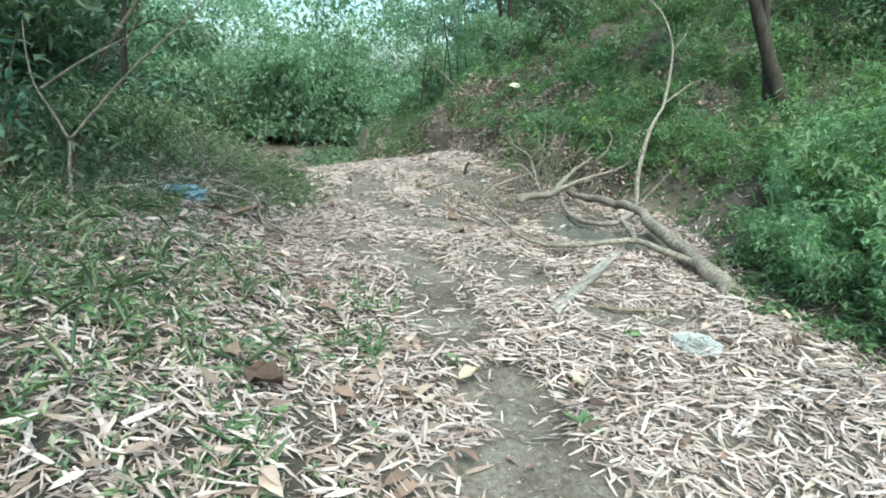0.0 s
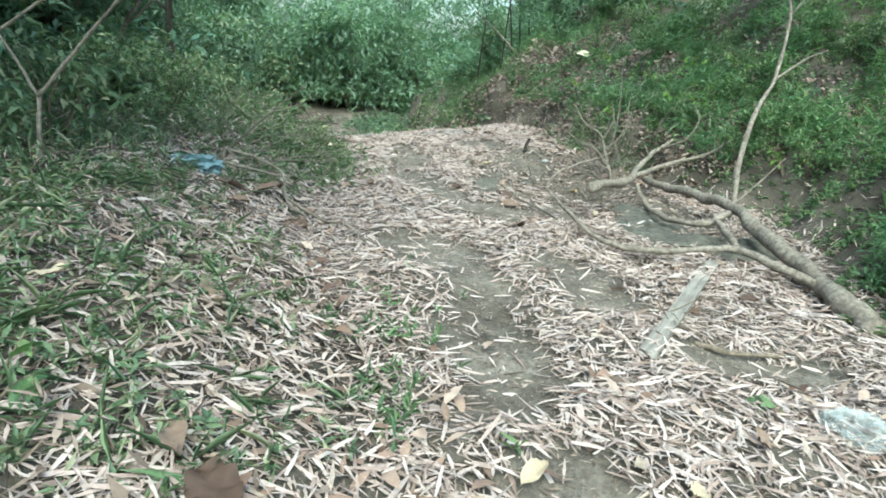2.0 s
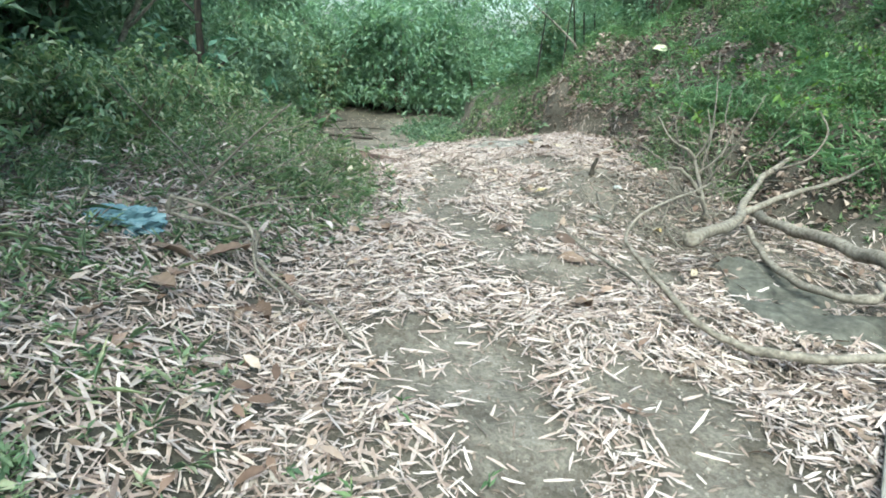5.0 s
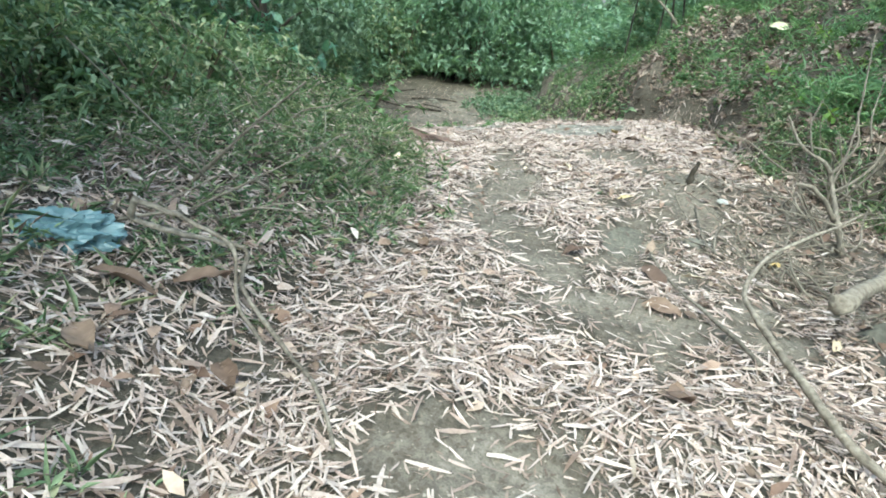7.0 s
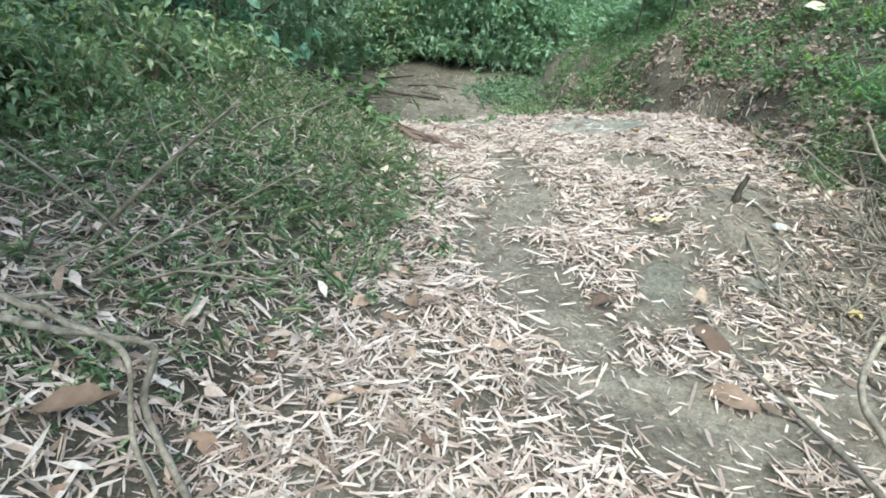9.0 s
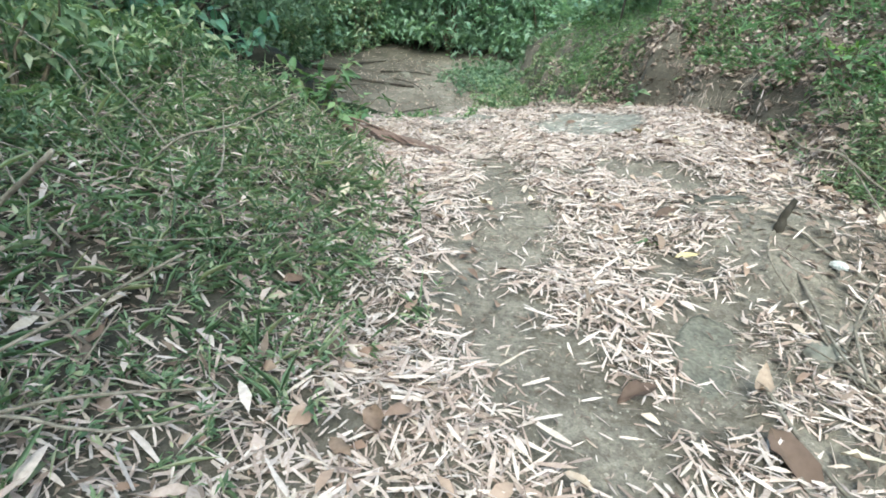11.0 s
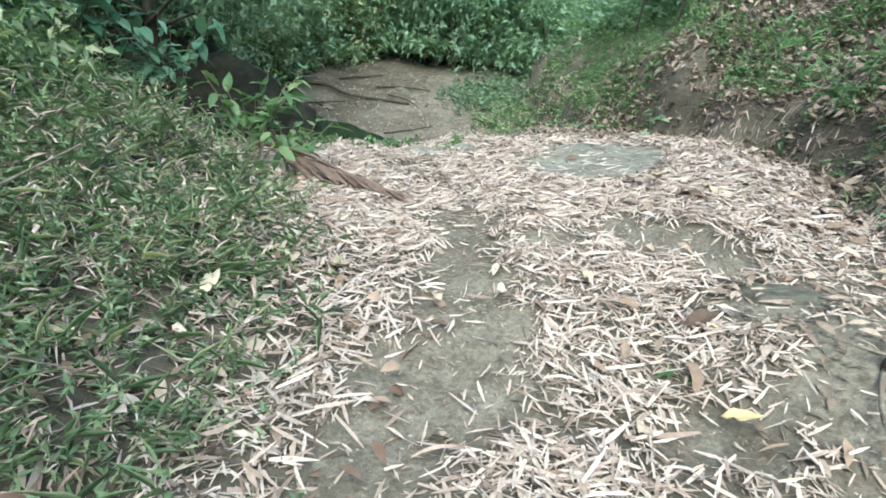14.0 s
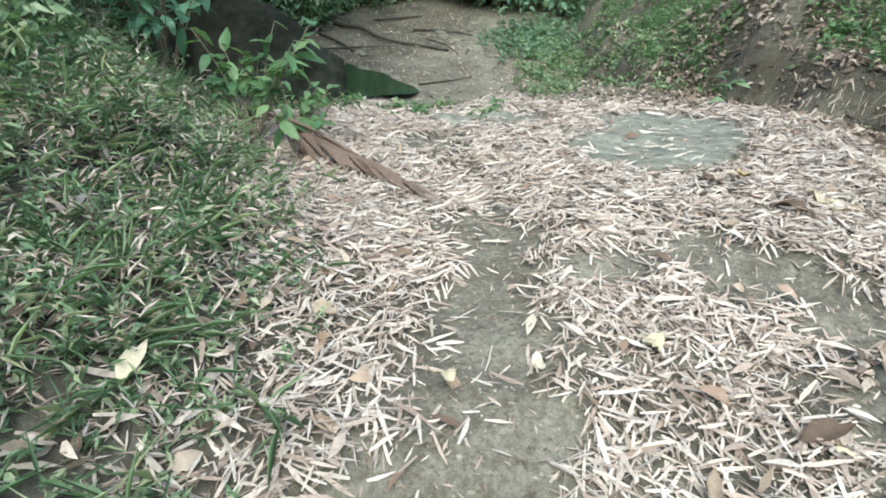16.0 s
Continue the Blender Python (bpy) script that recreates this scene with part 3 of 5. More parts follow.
def undergrowth():
    rng = np.random.default_rng(21)

    def left(x, y):
        d = along(y, LEFT_VERGE) - x
        thin = 1 - 0.58 * (1 - ease(y, 6.0, 7.5)) * (1 - ease(d, 0.3, 1.3))
        return ease(d, -0.45, 0.55) * (1 - ease(y, 12.6, 13.8)) * np.clip(0.6 + 0.75 * ripple(x, y, 0.9, 4) + 0.3 * ripple(x, y, 0.35, 1), 0.03 + 0.5 * ease(y, 6.5, 8), 1) * thin * (1 - 0.95 * np.exp(-((x + 3.1) / 0.8) ** 2 - ((y - 11.35) / 0.38) ** 2)) * ease(y, -2.5, 0.0)

    def right(x, y):
        d = x - along(y, RIGHT_EDGE)
        bare = np.maximum(0.85 * ease(y, 8.2, 9.5) * (1 - ease(d, 0.25, 0.6)), np.maximum(0.95 * ease(y, 12.3, 13.2) * (1 - ease(d, 0.45, 0.9)) * (1 - 0.85 * ease(y, 14.8, 16)), 0.8 * ease(y, 10.5, 12.5) * (1 - ease(ripple(x, y, 1.3, 0), 0.0, 0.5)) * (1 - ease(y, 14.2, 15.5))))
        return ease(d, -0.2 - 0.4 * (1 - ease(y, 4.8, 6.0)), 0.3 - 0.3 * (1 - ease(y, 4.8, 6.0))) * np.clip(0.65 + 0.7 * ripple(x, y, 1.1, 2), 0.08, 1) * (1 - bare)

    x, y = scatter(rng, 46000, (-7.5, -2.5), (0.2, 13.8), left)
    tall = (0.05 + 0.10 * ease(y, 5.5, 8) + 0.16 * ease(off_path(x, y), 0.2, 1.8)) * np.clip(1 + 0.7 * ripple(x, y, 0.8, 0), 0.4, 1.9)
    v = sprigs(rng, x, y, tall, 0.047, 10, 0.3)
    solo("herbs", v, GREEN, "low dark green herbs and creeping grass on the bank beside the path", "undergrowth", kind="stuff")
    k = rng.random(len(x)) < 0.18 + 0.22 * ease(y, 6.5, 8)
    v = sprigs(rng, x[k], y[k], tall[k] * 1.1, 0.165, 4, 0.055, 0.5)
    solo("grass", v, GREEN, "long thin green grass blades among the herbs", "grass", kind="stuff")
    k = rng.random(len(x)) < 0.3 + 0.12 * ease(y, 6.5, 8) + 0.38 * ease(y, 7.8, 9.8)
    v = sprigs(rng, x[k], y[k], tall[k] * 1.05, 0.075, 5, 0.11, 0.2)
    solo("dry_grass", v, STRAW, "dry straw and grass blades caught among the herbs", "dry grass", kind="stuff")
    x, y = scatter(rng, 66000, (-3.5, -2.0), (8.5, 24), right)
    v = sprigs(rng, x, y, (0.10 + 0.28 * ease(off_path(x, y), 0.0, 1.2) * (1 - 0.5 * ease(y, 11, 13))) * np.clip(1 + 0.6 * ripple(x, y, 0.9, 1), 0.4, 1.8), 0.065, 9, 0.33)
    solo("herbs", v, FRESH, "bright green ferny herbs growing on the rising bank", "undergrowth", kind="stuff")
    # strappy grass and fern fronds up the right bank
    x, y = scatter(rng, 15000, (0.5, 3.5), (7.0, 18), lambda x, y: ease(x - along(y, RIGHT_EDGE), 0.1, 0.8) * np.clip(0.25 + 0.9 * ripple(x, y, 1.6, 5), 0, 1) * (1 - 0.6 * ease(y, 11.5, 13)))
    solo("bank_grass", sprigs(rng, x, y, 0.34, 0.2, 5, 0.07, 0.55), LUSH, "pale green strappy grass and fern blades on the bank", "grass", kind="stuff")
    # taller growth round the gully
    def round_gully(x, y):
        mid = along(y, [(14, -5.0), (20, -6.2), (27, -7.4), (33, -7.0)])
        off = np.where(x > mid, 0.6, 1.0) * np.abs(x - mid) - along(y, [(14, 2.0), (17, 3.2), (22, 2.6), (27, 1.6), (29, 0.0)])
        return ease(off, 0.0, 0.8) * np.where((x < along(y, RIGHT_EDGE) - 0.3) | (y > 23), 1.0, 0.0) * ease(y, 14.3, 15.2)

    x, y = scatter(rng, 11000, (-16, 14), (8, 34), round_gully)
    v = sprigs(rng, x, y, 0.55, 0.15, 8, 0.4)
    solo("gully_herbs", v, GREEN, "knee-high green herbs round the gully", "undergrowth", kind="stuff")
    k = y > 17
    v = sprigs(rng, x[k], y[k], 1.3, 0.24, 8, 0.42)
    solo("gully_herbs", v, HAZEPALE, "waist-high haze-paled green growth at the head of the gully", "undergrowth", kind="stuff")
    # a few sprouts through the litter beside the track
    x, y = scatter(rng, 3000, (-1.3, 1.0), (1.6, 6.0), lambda x, y: 0.8 * on_path(x, y) * (1 - packed(x, y)) * (np.exp(-((x + 0.55) / 0.45) ** 2 - ((y - 3.6) / 0.7) ** 2) + np.exp(-((x + 0.9) / 0.35) ** 2 - ((y - 1.6) / 0.7) ** 2)) * np.clip(0.5 + ripple(x, y, 0.5, 5), 0, 1))
    v = sprigs(rng, x, y, 0.09, 0.065, 7, 0.2, 0.7)
    solo("sprouts", v, FRESH, "small green grass sprouts coming through the dry leaves", "grass", kind="stuff")
    # grass and herbs at the foot of the bank beyond the stub
    x, y = scatter(rng, 1500, (0.7, 9.4), (2.0, 12.0), lambda x, y: np.exp(-((x - along(y, RIGHT_EDGE) - 0.12) / 0.22) ** 2) * np.clip(0.55 + 0.8 * ripple(x, y, 0.8, 5), 0, 1))
    solo("herbs", sprigs(rng, x, y, 0.22, 0.06, 9, 0.3, 0.3), GREEN, "muted green herbs at the foot of the bank", "undergrowth", kind="stuff")
    solo("grass", sprigs(rng, x[::2], y[::2], 0.22, 0.17, 3, 0.05, 0.6), GREEN, "thin green grass blades at the foot of the bank", "grass", kind="stuff")
    # tufts on the lip of the crest
    x, y = scatter(rng, 500, (-5.2, 13.0), (-2.4, 14.2), lambda x, y: np.clip(ripple(x, y, 0.7, 2), 0, 1) * ease(y, 13.2, 13.7))
    v = sprigs(rng, x, y, 0.13, 0.07, 8, 0.4, 0.5)
    solo("tufts", v, FRESH, "small bright green tufts on the lip of the crest", "grass", kind="stuff")
    # a mat of plants on the gully bed
    x, y = scatter(rng, 2600, (-7.0, 17.5), (-2.5, 27.5), lambda x, y: np.clip(1.2 - np.hypot((x + 4.7) / 1.3, (y - 24.3) / 2.6), 0, 1))
    v = sprigs(rng, x, y, 0.22, 0.13, 9, 0.4)
    solo("ferns", v, BLUISH, "patch of low blue-green ferns on the gully bed", "undergrowth", kind="stuff")


undergrowth()


# ---- shrubs and trees ----
def crown(rng, centres, sizes, n, leaf, wide=0.45, droop=0.3, flat=0.8):
    """Leaves clustered round the tips of limbs."""
    k = rng.integers(0, len(centres), n)
    C, S = np.array(centres)[k], np.array(sizes)[k]
    d = rng.normal(0, 1, (n, 3))
    d /= np.linalg.norm(d, axis=1)[:, None]
    at = C + d * (S * rng.random(n) ** 0.45)[:, None] * np.array((1, 1, flat))
    L = leaf * rng.uniform(0.6, 1.3, n)
    return leaflets(at, rng.uniform(0, 6.28, n), rng.normal(-0.25, 0.45, n), L, L * wide * rng.uniform(0.8, 1.2, n), rng, droop, 0.5)


def shrub(name, label, seed, height, spread, leaves, leaf, mat, wide=0.45, stems=6, group="shrubs of the wood"):
    rng = np.random.default_rng(seed)
    ob = thing(name, label, "shrub", group=group)
    tips = []
    for i in range(stems):
        a, r = rng.uniform(0, 6.28), spread * rng.uniform(0.3, 1)
        top = np.array((math.cos(a) * r, math.sin(a) * r, height * rng.uniform(0.55, 1)))
        mid = top * np.array((0.4, 0.4, 0.55)) + rng.normal(0, 0.04, 3)
        part("stem", tube([(0, 0, -0.05), mid, top], [0.012 * height + 0.004, 0.008 * height + 0.003, 0.003], 4, seed=seed, finer=2), TWIG, ob)
        for t in (-0.6, 0.1, 0.5, 0.75, 1.0):
            tips.append((mid * (1 - t) + top * t if t > 0 else mid * (1 + t) + np.array((top[0], top[1], 0)) * 0.5) + rng.normal(0, 0.1 * spread, 3))
    part("crown", crown(rng, tips, [spread * rng.uniform(0.25, 0.45) for _ in tips], leaves, leaf, wide), mat, ob)
    return ob


def tree(name, label, at, seed, height, girth, spread, leaves, leaf, mat, lean=(0, 0), low=0.4, flat=0.6, bark=None, group="trees round the path"):
    rng = np.random.default_rng(seed)
    base = spot(at[0], at[1], -0.08)
    ob = thing(name, label, "tree", base, group=group)
    b = np.array(base)
    top = b + np.array((lean[0], lean[1], height))
    line = [b, b + (top - b) * 0.3 + rng.normal(0, 0.12, 3) * height * 0.12, b + (top - b) * 0.65 + rng.normal(0, 0.12, 3) * height * 0.12, top]
    part("trunk", tube(line, [girth * 1.5, girth, girth * 0.75, girth * 0.3], 9, 0.05, seed, 5), bark or BARK, ob)
    tips = [top]
    for i in range(8):
        t = rng.uniform(low, 0.95)
        o = b + (top - b) * t
        a, r = rng.uniform(0, 6.28), spread * rng.uniform(0.5, 1)
        e = o + np.array((math.cos(a) * r, math.sin(a) * r, height * rng.uniform(-0.02, 0.18)))
        m = (o + e) / 2 + np.array((0, 0, 0.08 * height)) * rng.uniform(0, 1)
        part("limb", tube([o, m, e], [girth * 0.4, girth * 0.28, girth * 0.08], 6, 0.04, seed + i), bark or BARK, ob)
        tips += [e, (m + e) / 2]
    part("crown", crown(rng, tips, [spread * rng.uniform(0.25, 0.45) for _ in tips], leaves, leaf, 0.42, flat=flat), mat, ob)
    return ob


def wood():
    rng = np.random.default_rng(33)
    low = [shrub("shrub", ("low dark green shrub on the bank", "low blue-green shrub on the bank", "low bright green shrub on the bank", "low leafy green shrub on the bank")[i],
                 40 + i, 0.5 + 0.1 * i, 0.42 + 0.06 * i, 750, 0.085, (GREEN, BLUISH, FRESH, GREEN)[i], 0.4) for i in range(4)]
    tall = [shrub("shrub", ("tall blue-green shrub in a dark thicket", "tall green shrub in a thicket", "tall green shrub paled for haze and light", "tall blue-green shrub in a dark thicket")[i],
                  50 + i, 1.8 + 0.4 * i, 1.0 + 0.15 * i, 1500, 0.175, (BLUISH, GREEN, HAZEPALE, BLUISH)[i], 0.4, 6) for i in range(4)]
    used = {}

    def put(kinds, i, x, y, s=1.0):
        m = Matrix.Translation(spot(x, y)) @ Matrix.Rotation(rng.uniform(0, 6.28), 4, "Z") @ Matrix.Scale(s, 4)
        src = kinds[i]
        if src.name not in used:
            used[src.name] = True
            src.matrix_basis = m
        else:
            c = copy_thing(src, m)
            c.scale = (s, s, s)

    for _ in range(60):
        y = rng.uniform(2.0, 12.6)
        x = along(y, LEFT_EDGE) - rng.uniform(1.6, 4.5)
        if y > 4.6 or x < -3.3:
            put(low, rng.choice([0, 1, 3, 0]), x, y, rng.uniform(0.7, 1.2))
    for _ in range(60):
        y = rng.uniform(3.0, 20.0)
        put(low, rng.choice([0, 2, 2, 3]), along(y, RIGHT_EDGE) + rng.uniform(0.9 + 1.2 * ease(y, 8, 10), 6), y, rng.uniform(0.6, 1.1))
    for x, y, s in ((3.5, 4.3, 1.0), (3.7, 4.9, 1.1), (3.9, 5.4, 1.0), (3.6, 3.6, 0.9), (4.3, 4.6, 1.3), (4.4, 5.9, 1.2), (3.3, 4.6, 0.9), (3.5, 5.3, 1.2), (3.3, 3.1, 0.9), (3.9, 3.9, 1.2), (4.6, 5.2, 1.3), (4.1, 6.6, 1.0), (4.3, 7.3, 1.1), (2.9, 8.9, 0.6), (3.5, 8.3, 0.7), (2.5, 9.7, 0.6), (2.2, 10.3, 0.5), (1.55, 10.6, 0.45), (1.7, 11.3, 0.5), (3.2, 9.0, 0.8)):
        put(low, 2, x, y, s)
    lush = [shrub("shrub", "lush pale green feathery shrub beside the path", 60 + i, 0.62, 0.45, 2100, 0.068, LUSH, 0.24, 9, "lush shrubs beside the path") for i in range(2)]
    for i, (x, y, s) in enumerate(((3.0, 3.5, 0.8), (3.25, 3.9, 1.0), (3.0, 4.35, 0.85), (3.45, 4.5, 1.1), (3.0, 4.95, 0.95), (3.4, 5.2, 1.15), (3.1, 5.6, 0.9), (3.7, 5.6, 1.2), (3.9, 4.9, 1.3), (3.7, 4.1, 1.2), (4.2, 5.5, 1.3), (4.0, 6.9, 1.0), (3.2, 3.0, 0.8), (4.1, 6.2, 1.2), (3.9, 3.4, 1.2))):
        put(lush, i % 2, x, y, s)
    for _ in range(26):
        y = rng.uniform(5.0, 12.5)
        put(low, rng.choice([2, 2, 0]), along(y, RIGHT_EDGE) + rng.uniform(0.9, 3.6), y, rng.uniform(0.45, 0.8))
    # thickets: along the left bank, round the head of the gully, up the right bank
    for _ in range(40):
        y = rng.uniform(2.5, 15.0)
        put(tall, rng.choice([0, 1, 3]), min(along(y, LEFT_EDGE), -1.6) - rng.uniform(3.0 + 1.2 * ease(y, 6.5, 8), 7.0), y, rng.uniform(0.7, 1.2))
    for _ in range(26):
        y = rng.uniform(15, 26)
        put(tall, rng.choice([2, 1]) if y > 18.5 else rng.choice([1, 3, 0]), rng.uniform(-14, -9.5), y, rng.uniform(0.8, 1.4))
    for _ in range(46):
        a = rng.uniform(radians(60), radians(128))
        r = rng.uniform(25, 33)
        # shrubs with haze and light in their colour fill the bright opening
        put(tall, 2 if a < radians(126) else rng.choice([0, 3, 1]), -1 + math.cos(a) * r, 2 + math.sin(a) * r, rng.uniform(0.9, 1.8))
    for _ in range(20):
        y = rng.uniform(16, 26)
        put(tall, rng.choice([0, 1, 2]), along(y, RIGHT_EDGE) + rng.uniform(2.0, 8), y, rng.uniform(0.6, 1.1))
    for _ in range(26):
        y = rng.uniform(4, 16)
        put(tall, rng.choice([1, 2, 1]), along(y, RIGHT_EDGE) + rng.uniform(5.5, 9), y, rng.uniform(0.7, 1.1))
    for i in range(4):
        a = radians((60, 74, 130, 142)[i])
        r = rng.uniform(23, 34)
        tree("tree", "slender leafy tree in the wood behind", (-1 + math.cos(a) * r, 2 + math.sin(a) * r), 70 + i, rng.uniform(6, 10), 0.09, 2.4, 3500, 0.22, (HAZEPALE, BLUISH, HAZEPALE)[i % 3], low=0.3)
    for i, (x, y, h) in enumerate(((-7.8, 6.0, 5.5), (-9.0, 11.4, 6.0), (-10.5, 15.5, 6.5), (-6.8, 2.6, 5.0))):
        tree("tree", "dark tree with low leafy boughs over the bank", (x, y), 91 + i, h, 0.10, 2.2, 4500, 0.17, BLUISH, (0.5, 0.5), 0.25)
    # extra canopy beside the start, mostly out of view, added to shade the near bank
    tree("tree", "dark tree with low leafy boughs over the bank", (-4.1, 1.2), 101, 5.2, 0.10, 2.5, 11000, 0.19, BLUISH, (0.3, 0.3), 0.45)
    # its crown stands above the view, added to darken the back of the bank
    tree("tree", "dark tree added over the back of the bank, crown out of view", (-6.9, 8.8), 103, 5.6, 0.09, 2.5, 4500, 0.18, BLUISH, (0.2, 0.3), 0.5)
    tree("tree", "dark dense tree at the shaded side of the gully", (-8.0, 14.7), 97, 6.0, 0.09, 2.6, 5000, 0.17, BLUISH, (0.4, 0.2), 0.28)
    # dense crown, mostly above the view, added to shade the left bank
    tree("tree", "dark leafy tree added to shade the bank, leaning over it", (-4.7, 3.6), 98, 4.8, 0.08, 2.5, 17000, 0.17, BLUISH, (1.3, -0.2), 0.55)
    tree("tree", "dark brown leaning tree trunk with rough bark on the bank", (5.1, 9.4), 99, 5.6, 0.085, 2.2, 3000, 0.15, GREEN, (-2.7, 0.2), 0.6)
    tree("tree", "dark brown slim tree trunk with rough bark on the bank", (4.92, 9.55), 100, 6.6, 0.055, 2.0, 2500, 0.15, GREEN, (-0.9, 0.3), 0.6)
    # a clump of dark stems at the top of the bank
    for i, (x, y, lean) in enumerate(((1.9, 18.4, -0.9), (2.1, 18.7, -0.2), (2.3, 18.5, 0.5), (2.5, 18.8, 1.2), (1.7, 18.8, -1.6), (2.7, 18.3, 2.0))):
        tree("tree", "slim dark tree stem in a clump of stems", (x, y), 160 + i, 5.2 + 0.3 * (i % 3), 0.075, 1.3, 1500, 0.16, BLUISH, (lean, 0.2), 0.35, group="clump of dark stems")
    # thin stems at the head of the bank
    for i in range(14):
        tree("sapling", "thin grey sapling with sparse leaves", (rng.uniform(-1.5, 4.0), rng.uniform(19.5, 24)), 110 + i, rng.uniform(3.5, 6), 0.022, 1.1, 900, 0.13, (HAZEPALE, BLUISH)[i % 2], (rng.normal(0, 0.6), 0), 0.35, group="thin saplings")


wood()


def behind():
    """The wood goes on behind the start of the walk."""
    rng = np.random.default_rng(35)
    for i in range(5):
        tree("tree", "leafy tree in the wood behind the path", ((-7, -3.5, 4.5, 8, 0.5)[i], (-7, -10, -9, -4, -14)[i]), 140 + i, rng.uniform(6, 9), 0.1, 2.2, 1300, 0.26, (GREEN, BLUISH)[i % 2], low=0.3)


behind()


def far_wood():
    """The wood all round: clumps of leaves beyond the nearer trees."""
    rng = np.random.default_rng(77)
    n, per = 420, 110
    a = np.where(rng.random(n) < 0.72, rng.uniform(radians(45), radians(165), n), rng.uniform(0, 6.28, n))
    r = rng.uniform(33, 42, n)
    cx, cy = -1 + np.cos(a) * r, 6 + np.sin(a) * r
    centres = np.stack([cx, cy, land(cx, cy) + rng.uniform(0, 13, n)], 1)
    v = crown(rng, centres, rng.uniform(1.4, 2.6, n), n * per, 0.42, 0.5)
    solo("far_wood", v, HAZEPALE, "haze-paled green wood closing the view beyond the gully", "woodland", kind="stuff")


far_wood()


def thicket():
    rng = np.random.default_rng(78)
    for mat, label, n, seed in ((HAZEPALE, "haze-paled green leafy thicket at the head of the gully", 260, 1), (BLUISH, "blue-green leafy thicket at the head of the gully", 90, 2)):
        a, r = rng.uniform(*((radians(58), radians(125)) if mat is HAZEPALE else (radians(123), radians(148))), n), rng.uniform(25, 32, n)
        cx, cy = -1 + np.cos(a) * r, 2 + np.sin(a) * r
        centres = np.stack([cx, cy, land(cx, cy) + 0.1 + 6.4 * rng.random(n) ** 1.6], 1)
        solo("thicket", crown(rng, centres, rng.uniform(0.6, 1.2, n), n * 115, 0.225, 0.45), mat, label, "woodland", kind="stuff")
    n = 12
    a, r = rng.uniform(radians(66), radians(124), n), rng.uniform(23.5, 27, n)
    cx, cy = -1 + np.cos(a) * r, 2 + np.sin(a) * r
    centres = np.stack([cx, cy, land(cx, cy) + 0.4 + 5.5 * rng.random(n) ** 1.3], 1)
    solo("thicket", crown(rng, centres, rng.uniform(0.4, 0.9, n), n * 110, 0.2, 0.45), BLUISH, "darker leafy boughs before the pale wood", "woodland", kind="stuff")
    # boughs hanging low over the shaded side of the gully
    n = 40
    cx, cy = rng.uniform(-12, -8.2, n), rng.uniform(14.5, 22, n)
    centres = np.stack([cx, cy, land(cx, cy) + rng.uniform(0.3, 3.0, n)], 1)
    solo("thicket", crown(rng, centres, rng.uniform(0.5, 1.0, n), n * 150, 0.16, 0.45), BLUISH, "dark leafy boughs over the shaded gully", "woodland", kind="stuff")


thicket()


# ---- fallen branches and sticks ----
def under(ob, name, pts, r0, r1, seed):
    """A twig carried by a limb."""
    return part(name, tube(pts, np.linspace(r0, r1, len(pts)), 9, 0.05, seed, 7, 0.12), BRANCH, ob)


def branch(name, label, limbs, mat=None, sides=10, category="branch"):
    """limbs: (part name, points, first radius, last radius)"""
    at = Vector(limbs[0][1][0])
    ob = thing(name, label, category, at)
    for i, (pname, pts, r0, r1) in enumerate(limbs):
        part(pname, tube(pts, np.linspace(r0, r1, len(pts)), sides, 0.05, i, 7, 0.13), mat or BRANCH, ob)
    return ob


